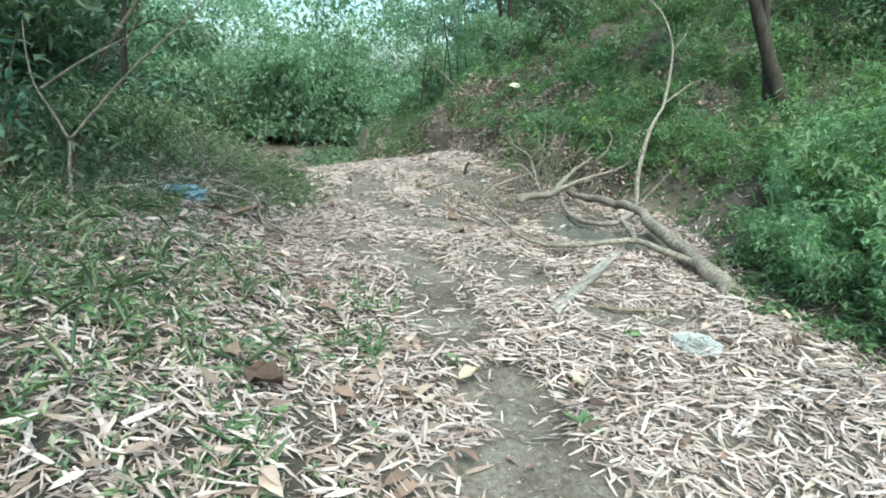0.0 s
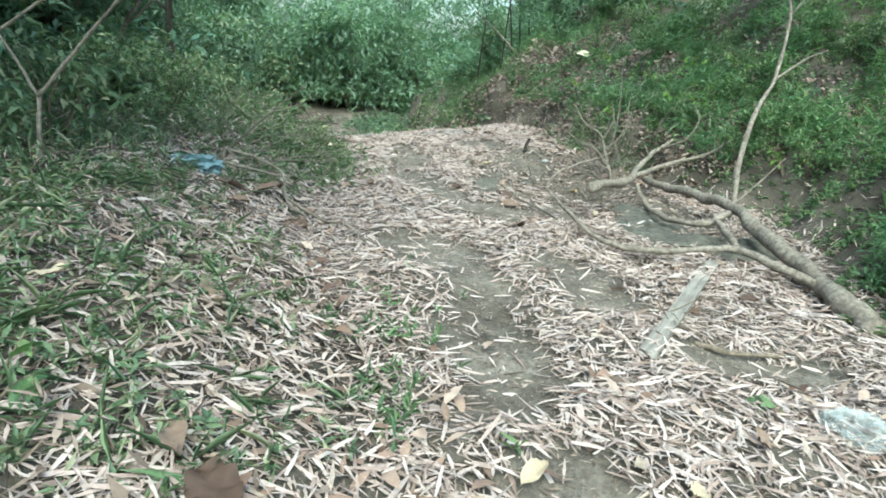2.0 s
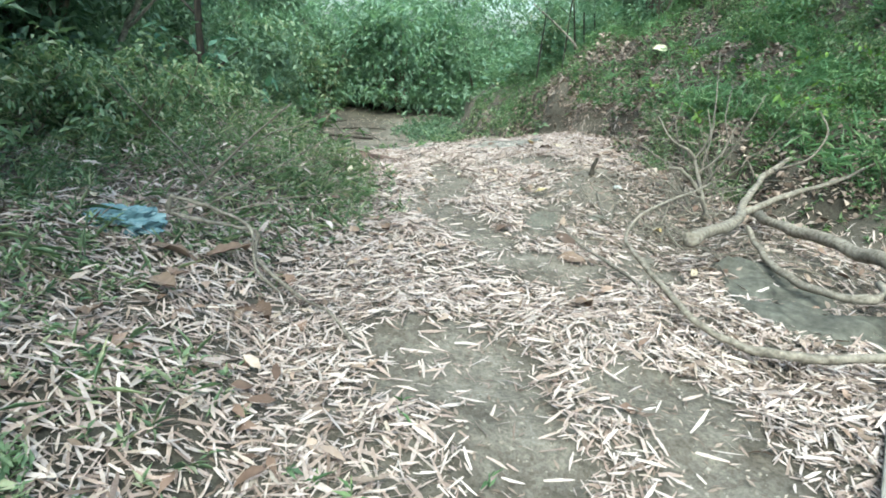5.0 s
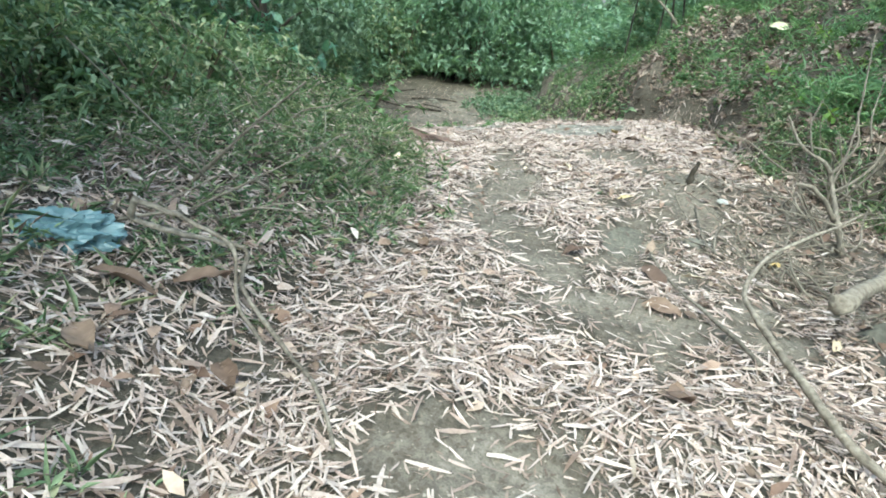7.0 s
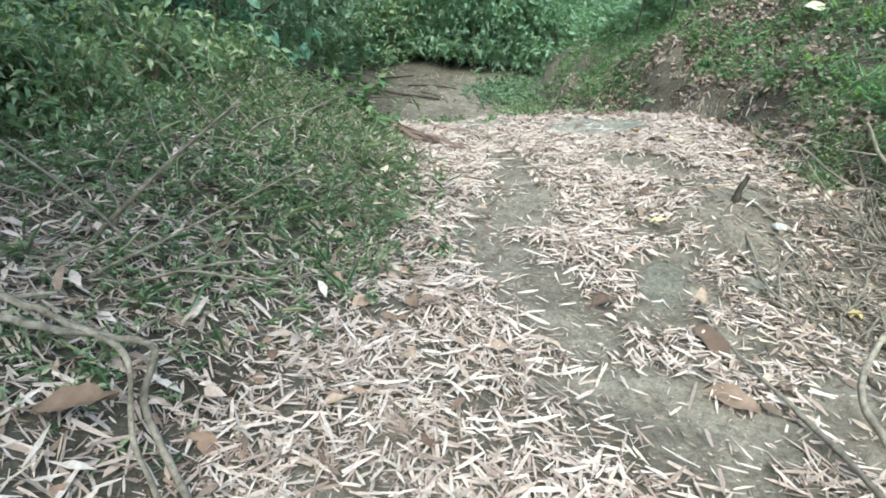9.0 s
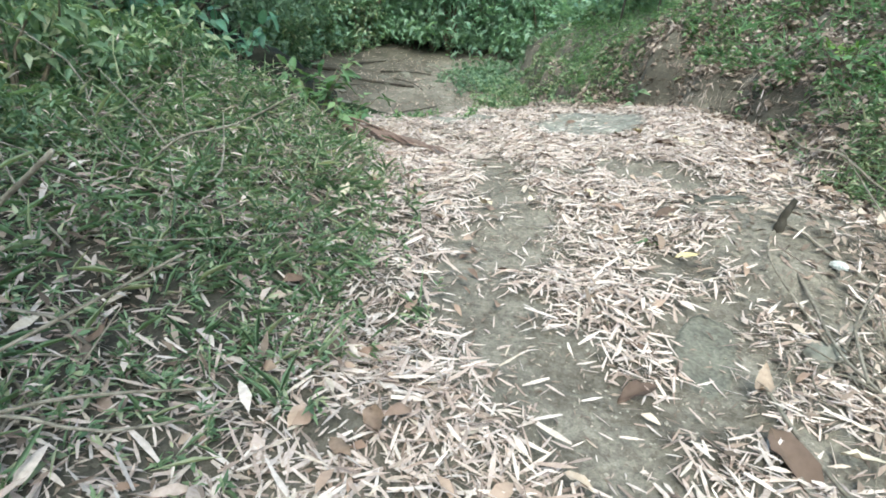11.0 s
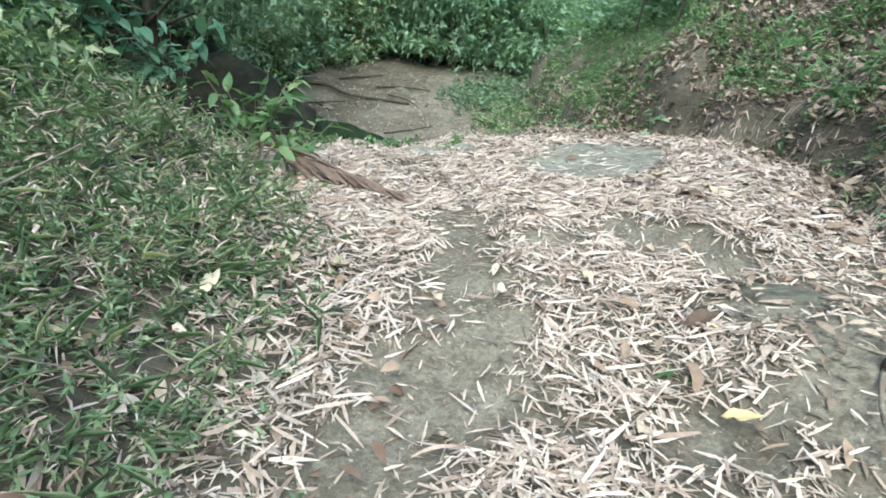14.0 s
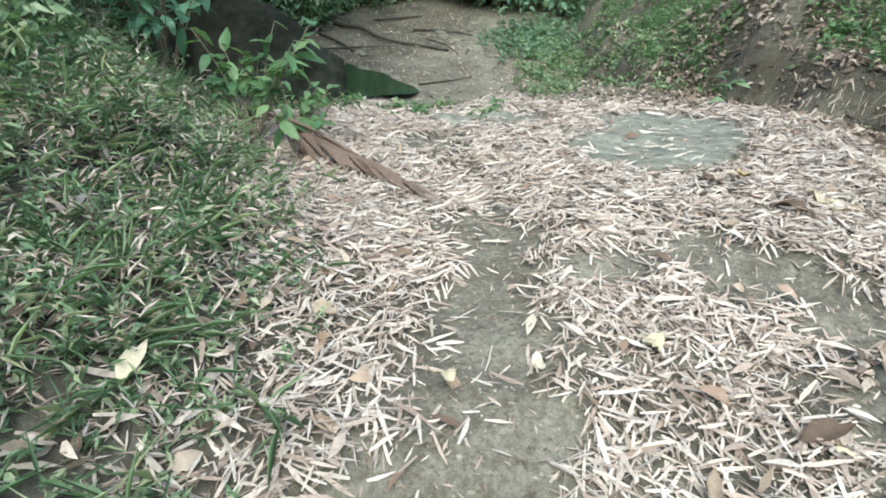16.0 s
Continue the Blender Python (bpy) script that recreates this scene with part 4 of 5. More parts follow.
def fallen_branch():
    ob = branch("fallen_branch", "large pale fallen branch with forking limbs beside the path", [
        ("main_stem", [(2.36, 4.62, 0.06), (2.33, 5.07, 0.08), (2.3, 5.6, 0.12), (2.25, 6.3, 0.2), (2.2, 6.87, 0.26), (2.05, 7.5, 0.22), (1.88, 8.2, 0.15), (1.81, 8.83, 0.10)], 0.085, 0.035)])
    under(ob, "limb", [(2.31, 5.25, 0.09), (2.12, 5.45, 0.12), (1.93, 5.8, 0.13), (1.7, 5.8, 0.11), (1.3, 5.78, 0.05), (0.98, 5.85, 0.03), (0.75, 6.05, 0.08), (0.62, 6.3, 0.15), (0.47, 6.7, 0.22), (0.44, 6.95, 0.26), (0.6, 7.3, 0.36), (1.04, 7.86, 0.45), (1.2, 8.1, 0.48)], 0.036, 0.006, 1)
    under(ob, "limb", [(1.93, 5.86, 0.12), (1.98, 6.35, 0.15), (2.03, 6.81, 0.18)], 0.034, 0.024, 2)
    under(ob, "limb", [(2.2, 6.85, 0.22), (1.91, 6.57, 0.14), (1.7, 6.75, 0.08), (1.57, 7.17, 0.06), (1.53, 7.6, 0.1), (1.55, 8.03, 0.15)], 0.034, 0.02, 3)
    fork = under(ob, "limb", [(0.86, 6.95, 0.3), (1.15, 7.4, 0.25), (1.45, 8.0, 0.21), (1.58, 8.4, 0.25), (1.8, 8.9, 0.33), (2.06, 9.4, 0.42), (2.3, 9.6, 0.55)], 0.05, 0.022, 4)
    under(fork, "side_limb", [(1.5, 8.15, 0.22), (2.0, 8.6, 0.35), (2.52, 8.96, 0.46), (2.85, 9.0, 0.68)], 0.032, 0.012, 5)
    under(fork, "side_limb", [(2.1, 9.42, 0.44), (2.35, 9.3, 0.6), (2.5, 9.4, 0.85), (2.42, 9.5, 1.05)], 0.014, 0.006, 6)
    shoot = under(ob, "shoot", [(2.21, 6.85, 0.24), (2.27, 7.15, 0.69), (2.45, 7.5, 1.135), (2.69, 7.85, 1.48), (2.78, 8.1, 2.12), (2.67, 8.3, 2.54), (2.45, 8.4, 2.78)], 0.03, 0.01, 7)
    under(shoot, "twig", [(2.67, 7.83, 1.44), (2.96, 7.9, 1.68), (3.16, 7.9, 1.79)], 0.013, 0.005, 1)
    under(shoot, "twig", [(2.78, 8.1, 2.1), (2.92, 8.15, 2.3), (2.97, 8.2, 2.45)], 0.01, 0.004, 2)
    under(shoot, "twig", [(2.22, 6.87, 0.3), (2.42, 6.95, 0.5), (2.65, 7.05, 0.75)], 0.012, 0.004, 3)


fallen_branch()


def brush(name, label, at, n, reach, rise, seed, thick=0.008, mat=None, up=0.05):
    """A tangle of dry twigs round a place."""
    rng = np.random.default_rng(seed)
    base = spot(at[0], at[1], up)
    ob = thing(name, label, "brushwood", base)
    for i in range(n):
        o = np.array(base) + rng.normal(0, 0.28, 3) * np.array((reach, reach, 0))
        o[2] = land(o[0], o[1]) + 0.02
        a, L = rng.uniform(0, 6.28), reach * rng.uniform(0.5, 1.2)
        e = o + np.array((math.cos(a) * L, math.sin(a) * L, 0))
        e[2] = land(e[0], e[1]) + abs(rng.normal(0, rise)) + 0.02
        m = (o + e) / 2 + rng.normal(0, 0.12, 3) * L
        m[2] = max(m[2], float(land(m[0], m[1])) + 0.03)
        r = thick * rng.uniform(0.5, 1.6)
        part("twig", tube([o, (o + m) / 2 + rng.normal(0, 0.04, 3) * L, m, e], [r, r * 0.9, r * 0.75, r * 0.35], 5, 0, i), mat or TWIG, ob)
    return ob


brush("brushwood", "tangle of grey dry twigs at the foot of the bank", (1.25, 9.2), 46, 0.7, 0.2, 201, 0.008, DEADTWIG)
brush("brushwood", "tangle of grey dry twigs at the foot of the bank", (0.95, 8.3), 36, 0.55, 0.08, 202, 0.007, DEADTWIG)
brush("brushwood", "thin grey twigs lying among leaves beside the path", (0.7, 8.55), 44, 0.6, 0.03, 208, 0.0055, DEADTWIG)
brush("brushwood", "thin grey twigs lying among leaves beside the path", (1.35, 7.7), 36, 0.6, 0.05, 209, 0.006, DEADTWIG)
brush("brushwood", "bare upright twigs of a dead bush on the bank", (1.6, 10.0), 46, 0.7, 0.5, 203, 0.009, DEADTWIG)
brush("brushwood", "heap of dry sticks among herbs on the bank", (-2.5, 6.6), 13, 0.75, 0.3, 204, 0.0055, BRANCH)
brush("brushwood", "thin dry sticks leaning out of the herbs", (-2.9, 8.0), 18, 0.8, 0.4, 205, 0.006, BRANCH)
brush("brushwood", "small knot of dark twigs lying over the plank", (1.08, 4.37), 22, 0.24, 0.07, 206, 0.0045, None, 0.06)
brush("brushwood", "dry sticks lying on the leaf-strewn bank", (-3.0, 4.9), 18, 0.8, 0.15, 207, 0.006)
branch("bent_stick", "pale bent dry stick arching out of the herbs", [
    ("stick", [(-2.36, 5.83, 0.49), (-2.42, 5.86, 0.38), (-2.36, 5.9, 0.34), (-2.24, 5.95, 0.31), (-2.1, 6.05, 0.26), (-1.96, 6.1, 0.22), spot(-1.89, 5.97, 0.10), spot(-1.52, 5.75, 0.06), spot(-1.2, 5.49, 0.05), spot(-1.0, 5.26, 0.05)], 0.017, 0.008),
    ("stick", [(-2.38, 5.84, 0.48), (-2.2, 5.88, 0.44), (-2.09, 5.9, 0.4), (-1.92, 5.95, 0.3), spot(-1.84, 5.86, 0.1), spot(-1.6, 5.72, 0.06)], 0.014, 0.008)])
branch("long_stick", "long straight pale stick leaning over the herbs", [("stick", [(-2.95, 6.55, 0.05), (-2.43, 6.6, 0.58), (-1.95, 6.62, 1.0)], 0.013, 0.007)])
branch("slanting_sticks", "thin dry sticks slanting out of the herbs", [("stick", [(-2.6, 6.3, 0.2), (-2.2, 6.5, 0.45), (-1.75, 6.75, 0.75)], 0.008, 0.004), ("stick", [(-2.5, 6.35, 0.18), (-2.1, 6.6, 0.3), (-1.7, 6.75, 0.36)], 0.007, 0.004),
    ("stick", [(-2.9, 6.2, 0.15), (-2.6, 6.2, 0.3), (-2.25, 6.3, 0.52)], 0.007, 0.004), ("stick", [(-2.75, 7.3, 0.3), (-2.95, 7.3, 0.5), (-3.1, 7.35, 0.75)], 0.006, 0.003), ("stick", [(-2.95, 5.75, 0.2), (-2.6, 5.95, 0.3), (-2.3, 6.05, 0.38)], 0.012, 0.007)], BRANCH)
branch("forked_sapling", "thin pale forked sapling nearly without leaves", [
    ("stem", [(-2.66, 4.1, 0.35), (-2.63, 4.1, 0.7), (-2.6, 4.1, 1.01)], 0.017, 0.014),
    ("limb", [(-2.6, 4.1, 1.0), (-2.35, 4.1, 1.26), (-2.1, 4.1, 1.52), (-1.83, 4.12, 1.76), (-1.5, 4.15, 2.1)], 0.011, 0.005),
    ("limb", [(-2.6, 4.1, 1.0), (-2.68, 4.08, 1.16), (-2.78, 4.05, 1.4), (-2.8, 4.05, 1.75)], 0.010, 0.005),
    ("limb", [(-2.75, 4.07, 1.32), (-2.5, 4.1, 1.5), (-2.2, 4.15, 1.68)], 0.01, 0.006)], category="sapling")
branch("dead_bush", "bare grey dead bush with crooked twigs on the bank", [
    ("stem", [(1.42, 8.85, -0.05), (1.33, 9.0, 0.22), (1.29, 9.2, 0.43), (1.19, 9.2, 0.58), (1.01, 9.2, 0.67), (0.83, 9.2, 0.9)], 0.026, 0.009),
    ("stem", [(1.32, 8.95, 0.2), (1.12, 8.9, 0.42), (0.97, 8.9, 0.44)], 0.02, 0.014),
    ("twig", [(1.26, 9.2, 0.5), (1.36, 9.2, 0.75), (1.3, 9.25, 1.0)], 0.012, 0.005),
    ("twig", [(1.29, 9.15, 0.36), (1.5, 9.2, 0.58), (1.62, 9.3, 0.9)], 0.013, 0.005),
    ("twig", [(1.08, 9.2, 0.65), (1.02, 9.25, 0.85), (1.06, 9.3, 1.05)], 0.008, 0.004)], DEADTWIG, category="bush")
branch("long_twig", "long thin grey twig arching from the bank", [("twig", [(1.5, 10.4, 0.15), (1.31, 10.45, 0.2), (1.07, 10.5, 0.31), (0.77, 10.5, 0.48), (0.53, 10.5, 0.49), (0.34, 10.5, 0.64)], 0.012, 0.005)], DEADTWIG)
branch("crooked_twig", "crooked grey twig lying on dry leaves", [("twig", [(0.3, 9.5, 0.12), (0.36, 8.82, 0.03), (0.39, 8.39, 0.0), (0.47, 8.15, 0.0)], 0.011, 0.007), ("twig", [(0.44, 8.2, 0.0), (0.49, 8.61, 0.06), (0.73, 9.1, 0.14)], 0.009, 0.005)], DEADTWIG)
branch("straight_twig", "thin straight grey twig lying over dry leaves", [("twig", [spot(0.0, 8.0, 0.06), spot(0.14, 7.58, 0.05), spot(0.27, 7.28, 0.05), spot(0.41, 7.02, 0.06), spot(0.56, 6.7, 0.05)], 0.008, 0.014)], DEADTWIG)
branch("bank_root", "dark root lying along the foot of the bank", [("root", [spot(0.45, 12.2, 0.01), spot(0.65, 12.15, 0.03), spot(0.9, 12.25, 0.02), spot(1.3, 12.2, 0.03)], 0.014, 0.022)], BARK, category="root")
branch("dark_stick", "short dark curved stick on the dry leaves", [("stick", [(1.13, 4.17, 0.01), (1.3, 4.08, 0.02), (1.62, 4.15, 0.0)], 0.018, 0.012)], TWIG)
branch("stub", "dark broken stub standing at the path's edge", [("stump", [(0.27, 9.5, 0.08), (0.28, 9.5, 0.24), (0.32, 9.52, 0.36)], 0.034, 0.02)], BARK, category="stump")
branch("thin_stick", "thin pale stick trailing from the stub", [("stick", [(0.25, 9.48, 0.16), (0.16, 9.1, 0.14), (0.3, 8.7, 0.02), (0.5, 8.1, -0.1)], 0.009, 0.005)])
branch("gully_log", "dark thin log lying across the gully bed", [("log", [spot(-9.1, 21.3, 0.08), spot(-8.2, 21.15, 0.10), spot(-7.5, 21.0, 0.07), spot(-6.1, 21.3, 0.05)], 0.055, 0.03)], BARK, category="log")
for i, (ax, ay, bx, by, rad) in enumerate(((-8.9, 20.2, -7.4, 19.6, 0.03), (-8.3, 19.4, -7.2, 20.6, 0.022), (-7.6, 22.6, -6.2, 23.2, 0.03), (-5.6, 18.6, -4.9, 19.6, 0.02), (-6.9, 21.9, -5.8, 21.2, 0.018), (-8.8, 22.8, -8.0, 24.0, 0.035))):
    branch("gully_stick", "dark dead stick lying on the gully bed", [("stick", [spot(ax, ay, 0.05), spot((ax + bx) / 2 + 0.1, (ay + by) / 2, 0.07), spot(bx, by, 0.05)], rad, rad * 0.6)], BARK, category="stick")
branch("leaning_tree", "pale thin bare tree leaning over the thicket", [("trunk", [(-6.25, 10.0, 0.2), (-6.0, 10.0, 1.1), (-5.75, 10.0, 1.55), (-5.46, 10.0, 1.95), (-4.9, 10.0, 2.7)], 0.05, 0.03),
       ("limb", [(-5.85, 10.0, 1.35), (-5.55, 10.0, 1.6), (-5.2, 10.0, 1.98), (-4.95, 10.0, 2.5)], 0.022, 0.012)], category="tree")
branch("pale_limb", "pale dead limb lying across the thicket", [("limb", [(-10.2, 14.3, 0.0), (-9.3, 13.9, 0.25), (-8.4, 13.4, 0.42), (-7.5, 13.0, 0.62)], 0.07, 0.05)])
branch("leaning_pole", "pale dead pole leaning among the thin saplings", [("pole", [(0.4, 20.0, 1.1), (-0.3, 20.0, 1.85), (-1.3, 20.2, 2.6)], 0.035, 0.025)], category="branch")


# ---- rocks ----
def rock(name, label, at, size, seed, turn=0.0, mat=None, sink=0.3, group="", flat=True):
    rng = np.random.default_rng(seed)
    bm = bmesh.new()
    bmesh.ops.create_icosphere(bm, subdivisions=5 if max(size) > 0.5 else 3, radius=1.0)
    off = Vector(rng.uniform(-50, 50, 3))
    for v in bm.verts:
        p = v.co.copy()
        k = 1 + 0.28 * noise.noise(p * 1.3 + off) + 0.12 * noise.noise(p * 3.1 + off) + 0.04 * noise.noise(p * 9 + off)
        v.co = Vector((p.x * size[0], p.y * size[1], max(-0.5, min(p.z * 1.5, 0.8) if flat else p.z) * size[2])) * k
    me = bpy.data.meshes.new(name)
    bm.to_mesh(me)
    bm.free()
    for p in me.polygons:
        p.use_smooth = True
    me.materials.append(mat or STONE)
    ob = new(name, me)
    ob.matrix_basis = Matrix.Translation(spot(at[0], at[1], -sink * size[2])) @ Matrix.Rotation(turn, 4, "Z")
    if flat:
        e = 0.4 * size[0]
        up = Vector((float(land(at[0] - e, at[1]) - land(at[0] + e, at[1])), float(land(at[0], at[1] - e) - land(at[0], at[1] + e)), 2 * e)).normalized()
        ob.matrix_basis = Matrix.Translation(spot(at[0], at[1], -sink * size[2])) @ up.to_track_quat("Z", "Y").to_matrix().to_4x4() @ Matrix.Rotation(turn, 4, "Z")
    return tagged(ob, label, "rock", group)


def slab(name, label, at, size, seed, turn=0.0, mat=None, thick=0.03, group=""):
    """Flat bedrock that follows the ground, with a broken edge and a worn uneven top."""
    rng = np.random.default_rng(seed)
    rings, spokes = 16, 44
    a = np.arange(spokes) * 2 * np.pi / spokes
    edge = 1 + sum(rng.uniform(-0.5, 0.5) * 0.35 / k * np.sin(k * a + rng.uniform(0, 6.28)) for k in range(2, 8))
    V = [(at[0], at[1], float(land(*at)) + thick)]
    for i in range(1, rings + 1):
        t = i / rings
        lx, ly = size[0] * t * edge * np.cos(a), size[1] * t * edge * np.sin(a)
        x = at[0] + lx * math.cos(turn) - ly * math.sin(turn)
        y = at[1] + lx * math.sin(turn) + ly * math.cos(turn)
        top = thick * (1 + 0.5 * ripple(x, y, 0.5, 1) + 0.25 * ripple(x, y, 0.16, 3))
        drop = (thick + 0.06) * ease(t, 0.72, 1.0)
        V += list(zip(x, y, land(x, y) + top - drop))
    F = [(0, 1 + j, 1 + (j + 1) % spokes) for j in range(spokes)]
    for i in range(rings - 1):
        p, q = 1 + i * spokes, 1 + (i + 1) * spokes
        for j in range(spokes):
            k = (j + 1) % spokes
            F += [(p + j, q + j, q + k), (p + j, q + k, p + k)]
    return solo(name, (np.array(V), np.array(F)), mat or STONE, label, "rock", group)


DULLROCK = grain_material("dull_rock", (0.06, 0.058, 0.05), (0.15, 0.145, 0.125), 14, (1, 1, 1), 0.9, 0.015)
EARTHROCK = grain_material("earthy_rock", (0.085, 0.08, 0.066), (0.21, 0.198, 0.172), 45, (1, 1, 1), 0.95, 0.02)
# the overhang's shade on the gully boulders is put into this near-black colour
SHADEDROCK = grain_material("shade_dark_rock", (0.012, 0.013, 0.01), (0.04, 0.04, 0.03), 7, (1, 1, 1), 0.8, 0.03)
slab("rock_slab", "flat dark grey rock slab under the fallen branch", (1.5, 6.85), (0.45, 0.85), 1, 0.15, DULLROCK, 0.06, "flat rocks")
slab("rock_slab", "flat dark grey rock slab under the fallen branch", (2.15, 6.4), (0.6, 0.42), 2, 0.1, DULLROCK, 0.06, "flat rocks")
slab("rock_slab", "pale grey flat rock outcrop at the crest", (-1.25, 13.3), (1.12, 1.25), 3, -0.12, None, 0.014, "flat rocks")
slab("rock_slab", "pale grey flat rock outcrop at the crest", (-2.65, 13.45), (0.6, 0.42), 4, 0.5, None, 0.05, "flat rocks")
slab("stone", "flat dark stone set in the path", (-0.19, 8.3), (0.19, 0.42), 5, -0.12, EARTHROCK, 0.012, "stones in the path")
slab("stone", "flat dark stone set in the path", (0.05, 10.25), (0.24, 0.2), 6, 0, DULLROCK, 0.035, "stones in the path")
rock("stone", "small dark stone beside the path", (0.35, 8.47), (0.13, 0.075, 0.085), 7, group="stones in the path")
rock("boulder", "large dark rounded boulder in the shaded gully", (-7.7, 16.4), (1.6, 0.9, 1.5), 8, 0.2, SHADEDROCK, 0.1, flat=False)
rock("boulder", "dark boulder on the shaded side of the gully", (-9.3, 16.6), (1.3, 0.9, 1.6), 9, 0.9, SHADEDROCK, 0.1, flat=False)


def gully_stones():
    rng = np.random.default_rng(88)
    first = rock("clod", "dark clod of earth and stone on the gully bed", (-5.0, 17.2), (0.14, 0.12, 0.07), 10, 0, EARTHROCK, 0.2, "clods on the gully bed", False)
    for _ in range(34):
        y = rng.uniform(15.5, 25)
        x = along(y, [(15, -4.5), (20, -6.0), (25, -7.0)]) + rng.normal(0, 1.4)
        s = rng.uniform(0.4, 1.5)
        c = copy_thing(first, Matrix.Translation(spot(x, y, -0.01)) @ Matrix.Rotation(rng.uniform(0, 6.28), 4, "Z"))
        c.scale = (s, s, s * rng.uniform(0.6, 1.1))


gully_stones()


def hanging_growth():
    """Herbs and dry stalks hanging over the lip of the cut bank, clods at its foot."""
    rng = np.random.default_rng(93)
    n = 700
    y = rng.uniform(12.2, 19.5, n)
    x = along(y, RIGHT_EDGE) + rng.normal(0.42, 0.16, n)
    keep = ripple(x, y, 1.1, 2) > -0.25
    x, y = x[keep], y[keep]
    solo("hanging_herbs", sprigs(rng, x, y, 0.2, 0.075, 10, 0.34, -0.2), FRESH, "green herbs hanging over the lip of the cut bank", "undergrowth", kind="stuff")
    n = 2600
    y = rng.uniform(11.0, 18.5, n)
    x = along(y, RIGHT_EDGE) + rng.uniform(-0.05, 0.75, n)
    L = rng.uniform(0.12, 0.38, n)
    at = np.stack([x, y, land(x, y) + rng.uniform(0.02, 0.10, n)], 1)
    v = strips(at, rng.normal(3.4, 0.7, n), rng.normal(-0.6, 0.4, n), L, rng.uniform(0.003, 0.008, n), rng, droop=0.12)
    solo("dry_stalks", v, DULL, "dry stalks and rootlets trailing down the cut bank", "dry grass", kind="stuff")
    x, y = scatter(rng, 9000, (-5.0, 15.5), (0.5, 24), lambda x, y: ease(x - along(y, RIGHT_EDGE), -1.7, -0.8) * (1 - ease(x - along(y, RIGHT_EDGE), 0.3, 0.8)) * np.clip(0.45 + 0.8 * ripple(x, y, 1.2, 3), 0.05, 1) * ease(y, 15.8, 17.5))
    solo("slope_herbs", sprigs(rng, x, y, 0.2, 0.09, 9, 0.36), GREEN, "green herbs on the slope down to the gully", "undergrowth", kind="stuff")
    x, y = scatter(rng, 14000, (-5.0, 14.5), (0.5, 23), lambda x, y: ease(x - along(y, RIGHT_EDGE), -2.2, -1.0) * (1 - ease(x - along(y, RIGHT_EDGE), 0.3, 0.8)) * 0.9)
    L = rng.uniform(0.04, 0.12, len(x))
    solo("slope_litter", lay(x, y, rng, L, L * 0.35, lift=0.04, tilt=0.35), DULL, "brown dead leaves on the slope down to the gully", "leaf litter", kind="stuff")
    # litter fallen on the bed of the gully
    x, y = scatter(rng, 4500, (-10, 14.5), (-1, 27), lambda x, y: np.where(x < along(y, RIGHT_EDGE), 0.25 + 0.6 * (ripple(x, y, 1.7, 4) > 0.1), 0.0))
    L = rng.uniform(0.03, 0.12, len(x))
    v = lay(x, y, rng, L, L * 0.2, lift=0.03, tilt=0.35)
    solo("gully_litter", v, STRAW, "pale straw and twigs strewn over the gully bed", "leaf litter", kind="stuff")


hanging_growth()


def pebbles():
    """Crumbs of earth and grit on the trodden patches."""
    rng = np.random.default_rng(90)
    x, y = scatter(rng, 60000, (-3.2, 0.5), (2.4, 14.6), lambda x, y: 0.9 * packed(x, y) + 0.03)
    n = len(x)
    r = rng.gamma(2.0, 0.0022, n).clip(0.0015, 0.016)
    z = land(x, y)
    dirs = np.array([(1, 0, 0), (0, 1, 0), (-1, 0, 0), (0, -1, 0), (0, 0, 0.8)])
    v = np.stack([x, y, z], 1)[:, None] + dirs[None] * r[:, None, None] * rng.uniform(0.6, 1.3, (n, 5, 1))
    f = np.arange(n)[:, None, None] * 5 + np.array([(0, 1, 4), (1, 2, 4), (2, 3, 4), (3, 0, 4)])[None]
    m = leaf_material("grit", [(0.0, (0.09, 0.075, 0.06)), (0.5, (0.19, 0.165, 0.135)), (1.0, (0.34, 0.31, 0.27))], 0.95)
    solo("grit", (v.reshape(-1, 3), f.reshape(-1, 3)), m, "crumbs of earth and grit on the bare track", "soil", kind="stuff")


pebbles()


def pool():
    m, nt, b = material("murky_water", 0.08, 0.5)
    c = ramp(nt, noise_node(nt, 1.5), [(0.3, (0.012, 0.02, 0.013)), (0.7, (0.022, 0.034, 0.021))])
    nt.links.new(c, b.inputs["Base Color"])
    bump(nt, b, noise_node(nt, 6), 0.05, 0.01)
    a = np.arange(48) * 2 * np.pi / 48
    r = 1 + 0.15 * np.sin(3 * a + 1) + 0.08 * np.sin(7 * a)
    rim = np.stack([-7.1 + 1.4 * r * np.cos(a), 17.9 + 1.2 * r * np.sin(a), np.full(48, -1.76)], 1)
    v = np.concatenate([[(-7.1, 17.9, -1.76)], rim])
    f = np.array([(0, 1 + i, 1 + (i + 1) % 48) for i in range(48)])
    tagged(new("water", mesh_from("water", v, f, m)), "still dark green water in a small gully pool", "water", kind="structure")


pool()


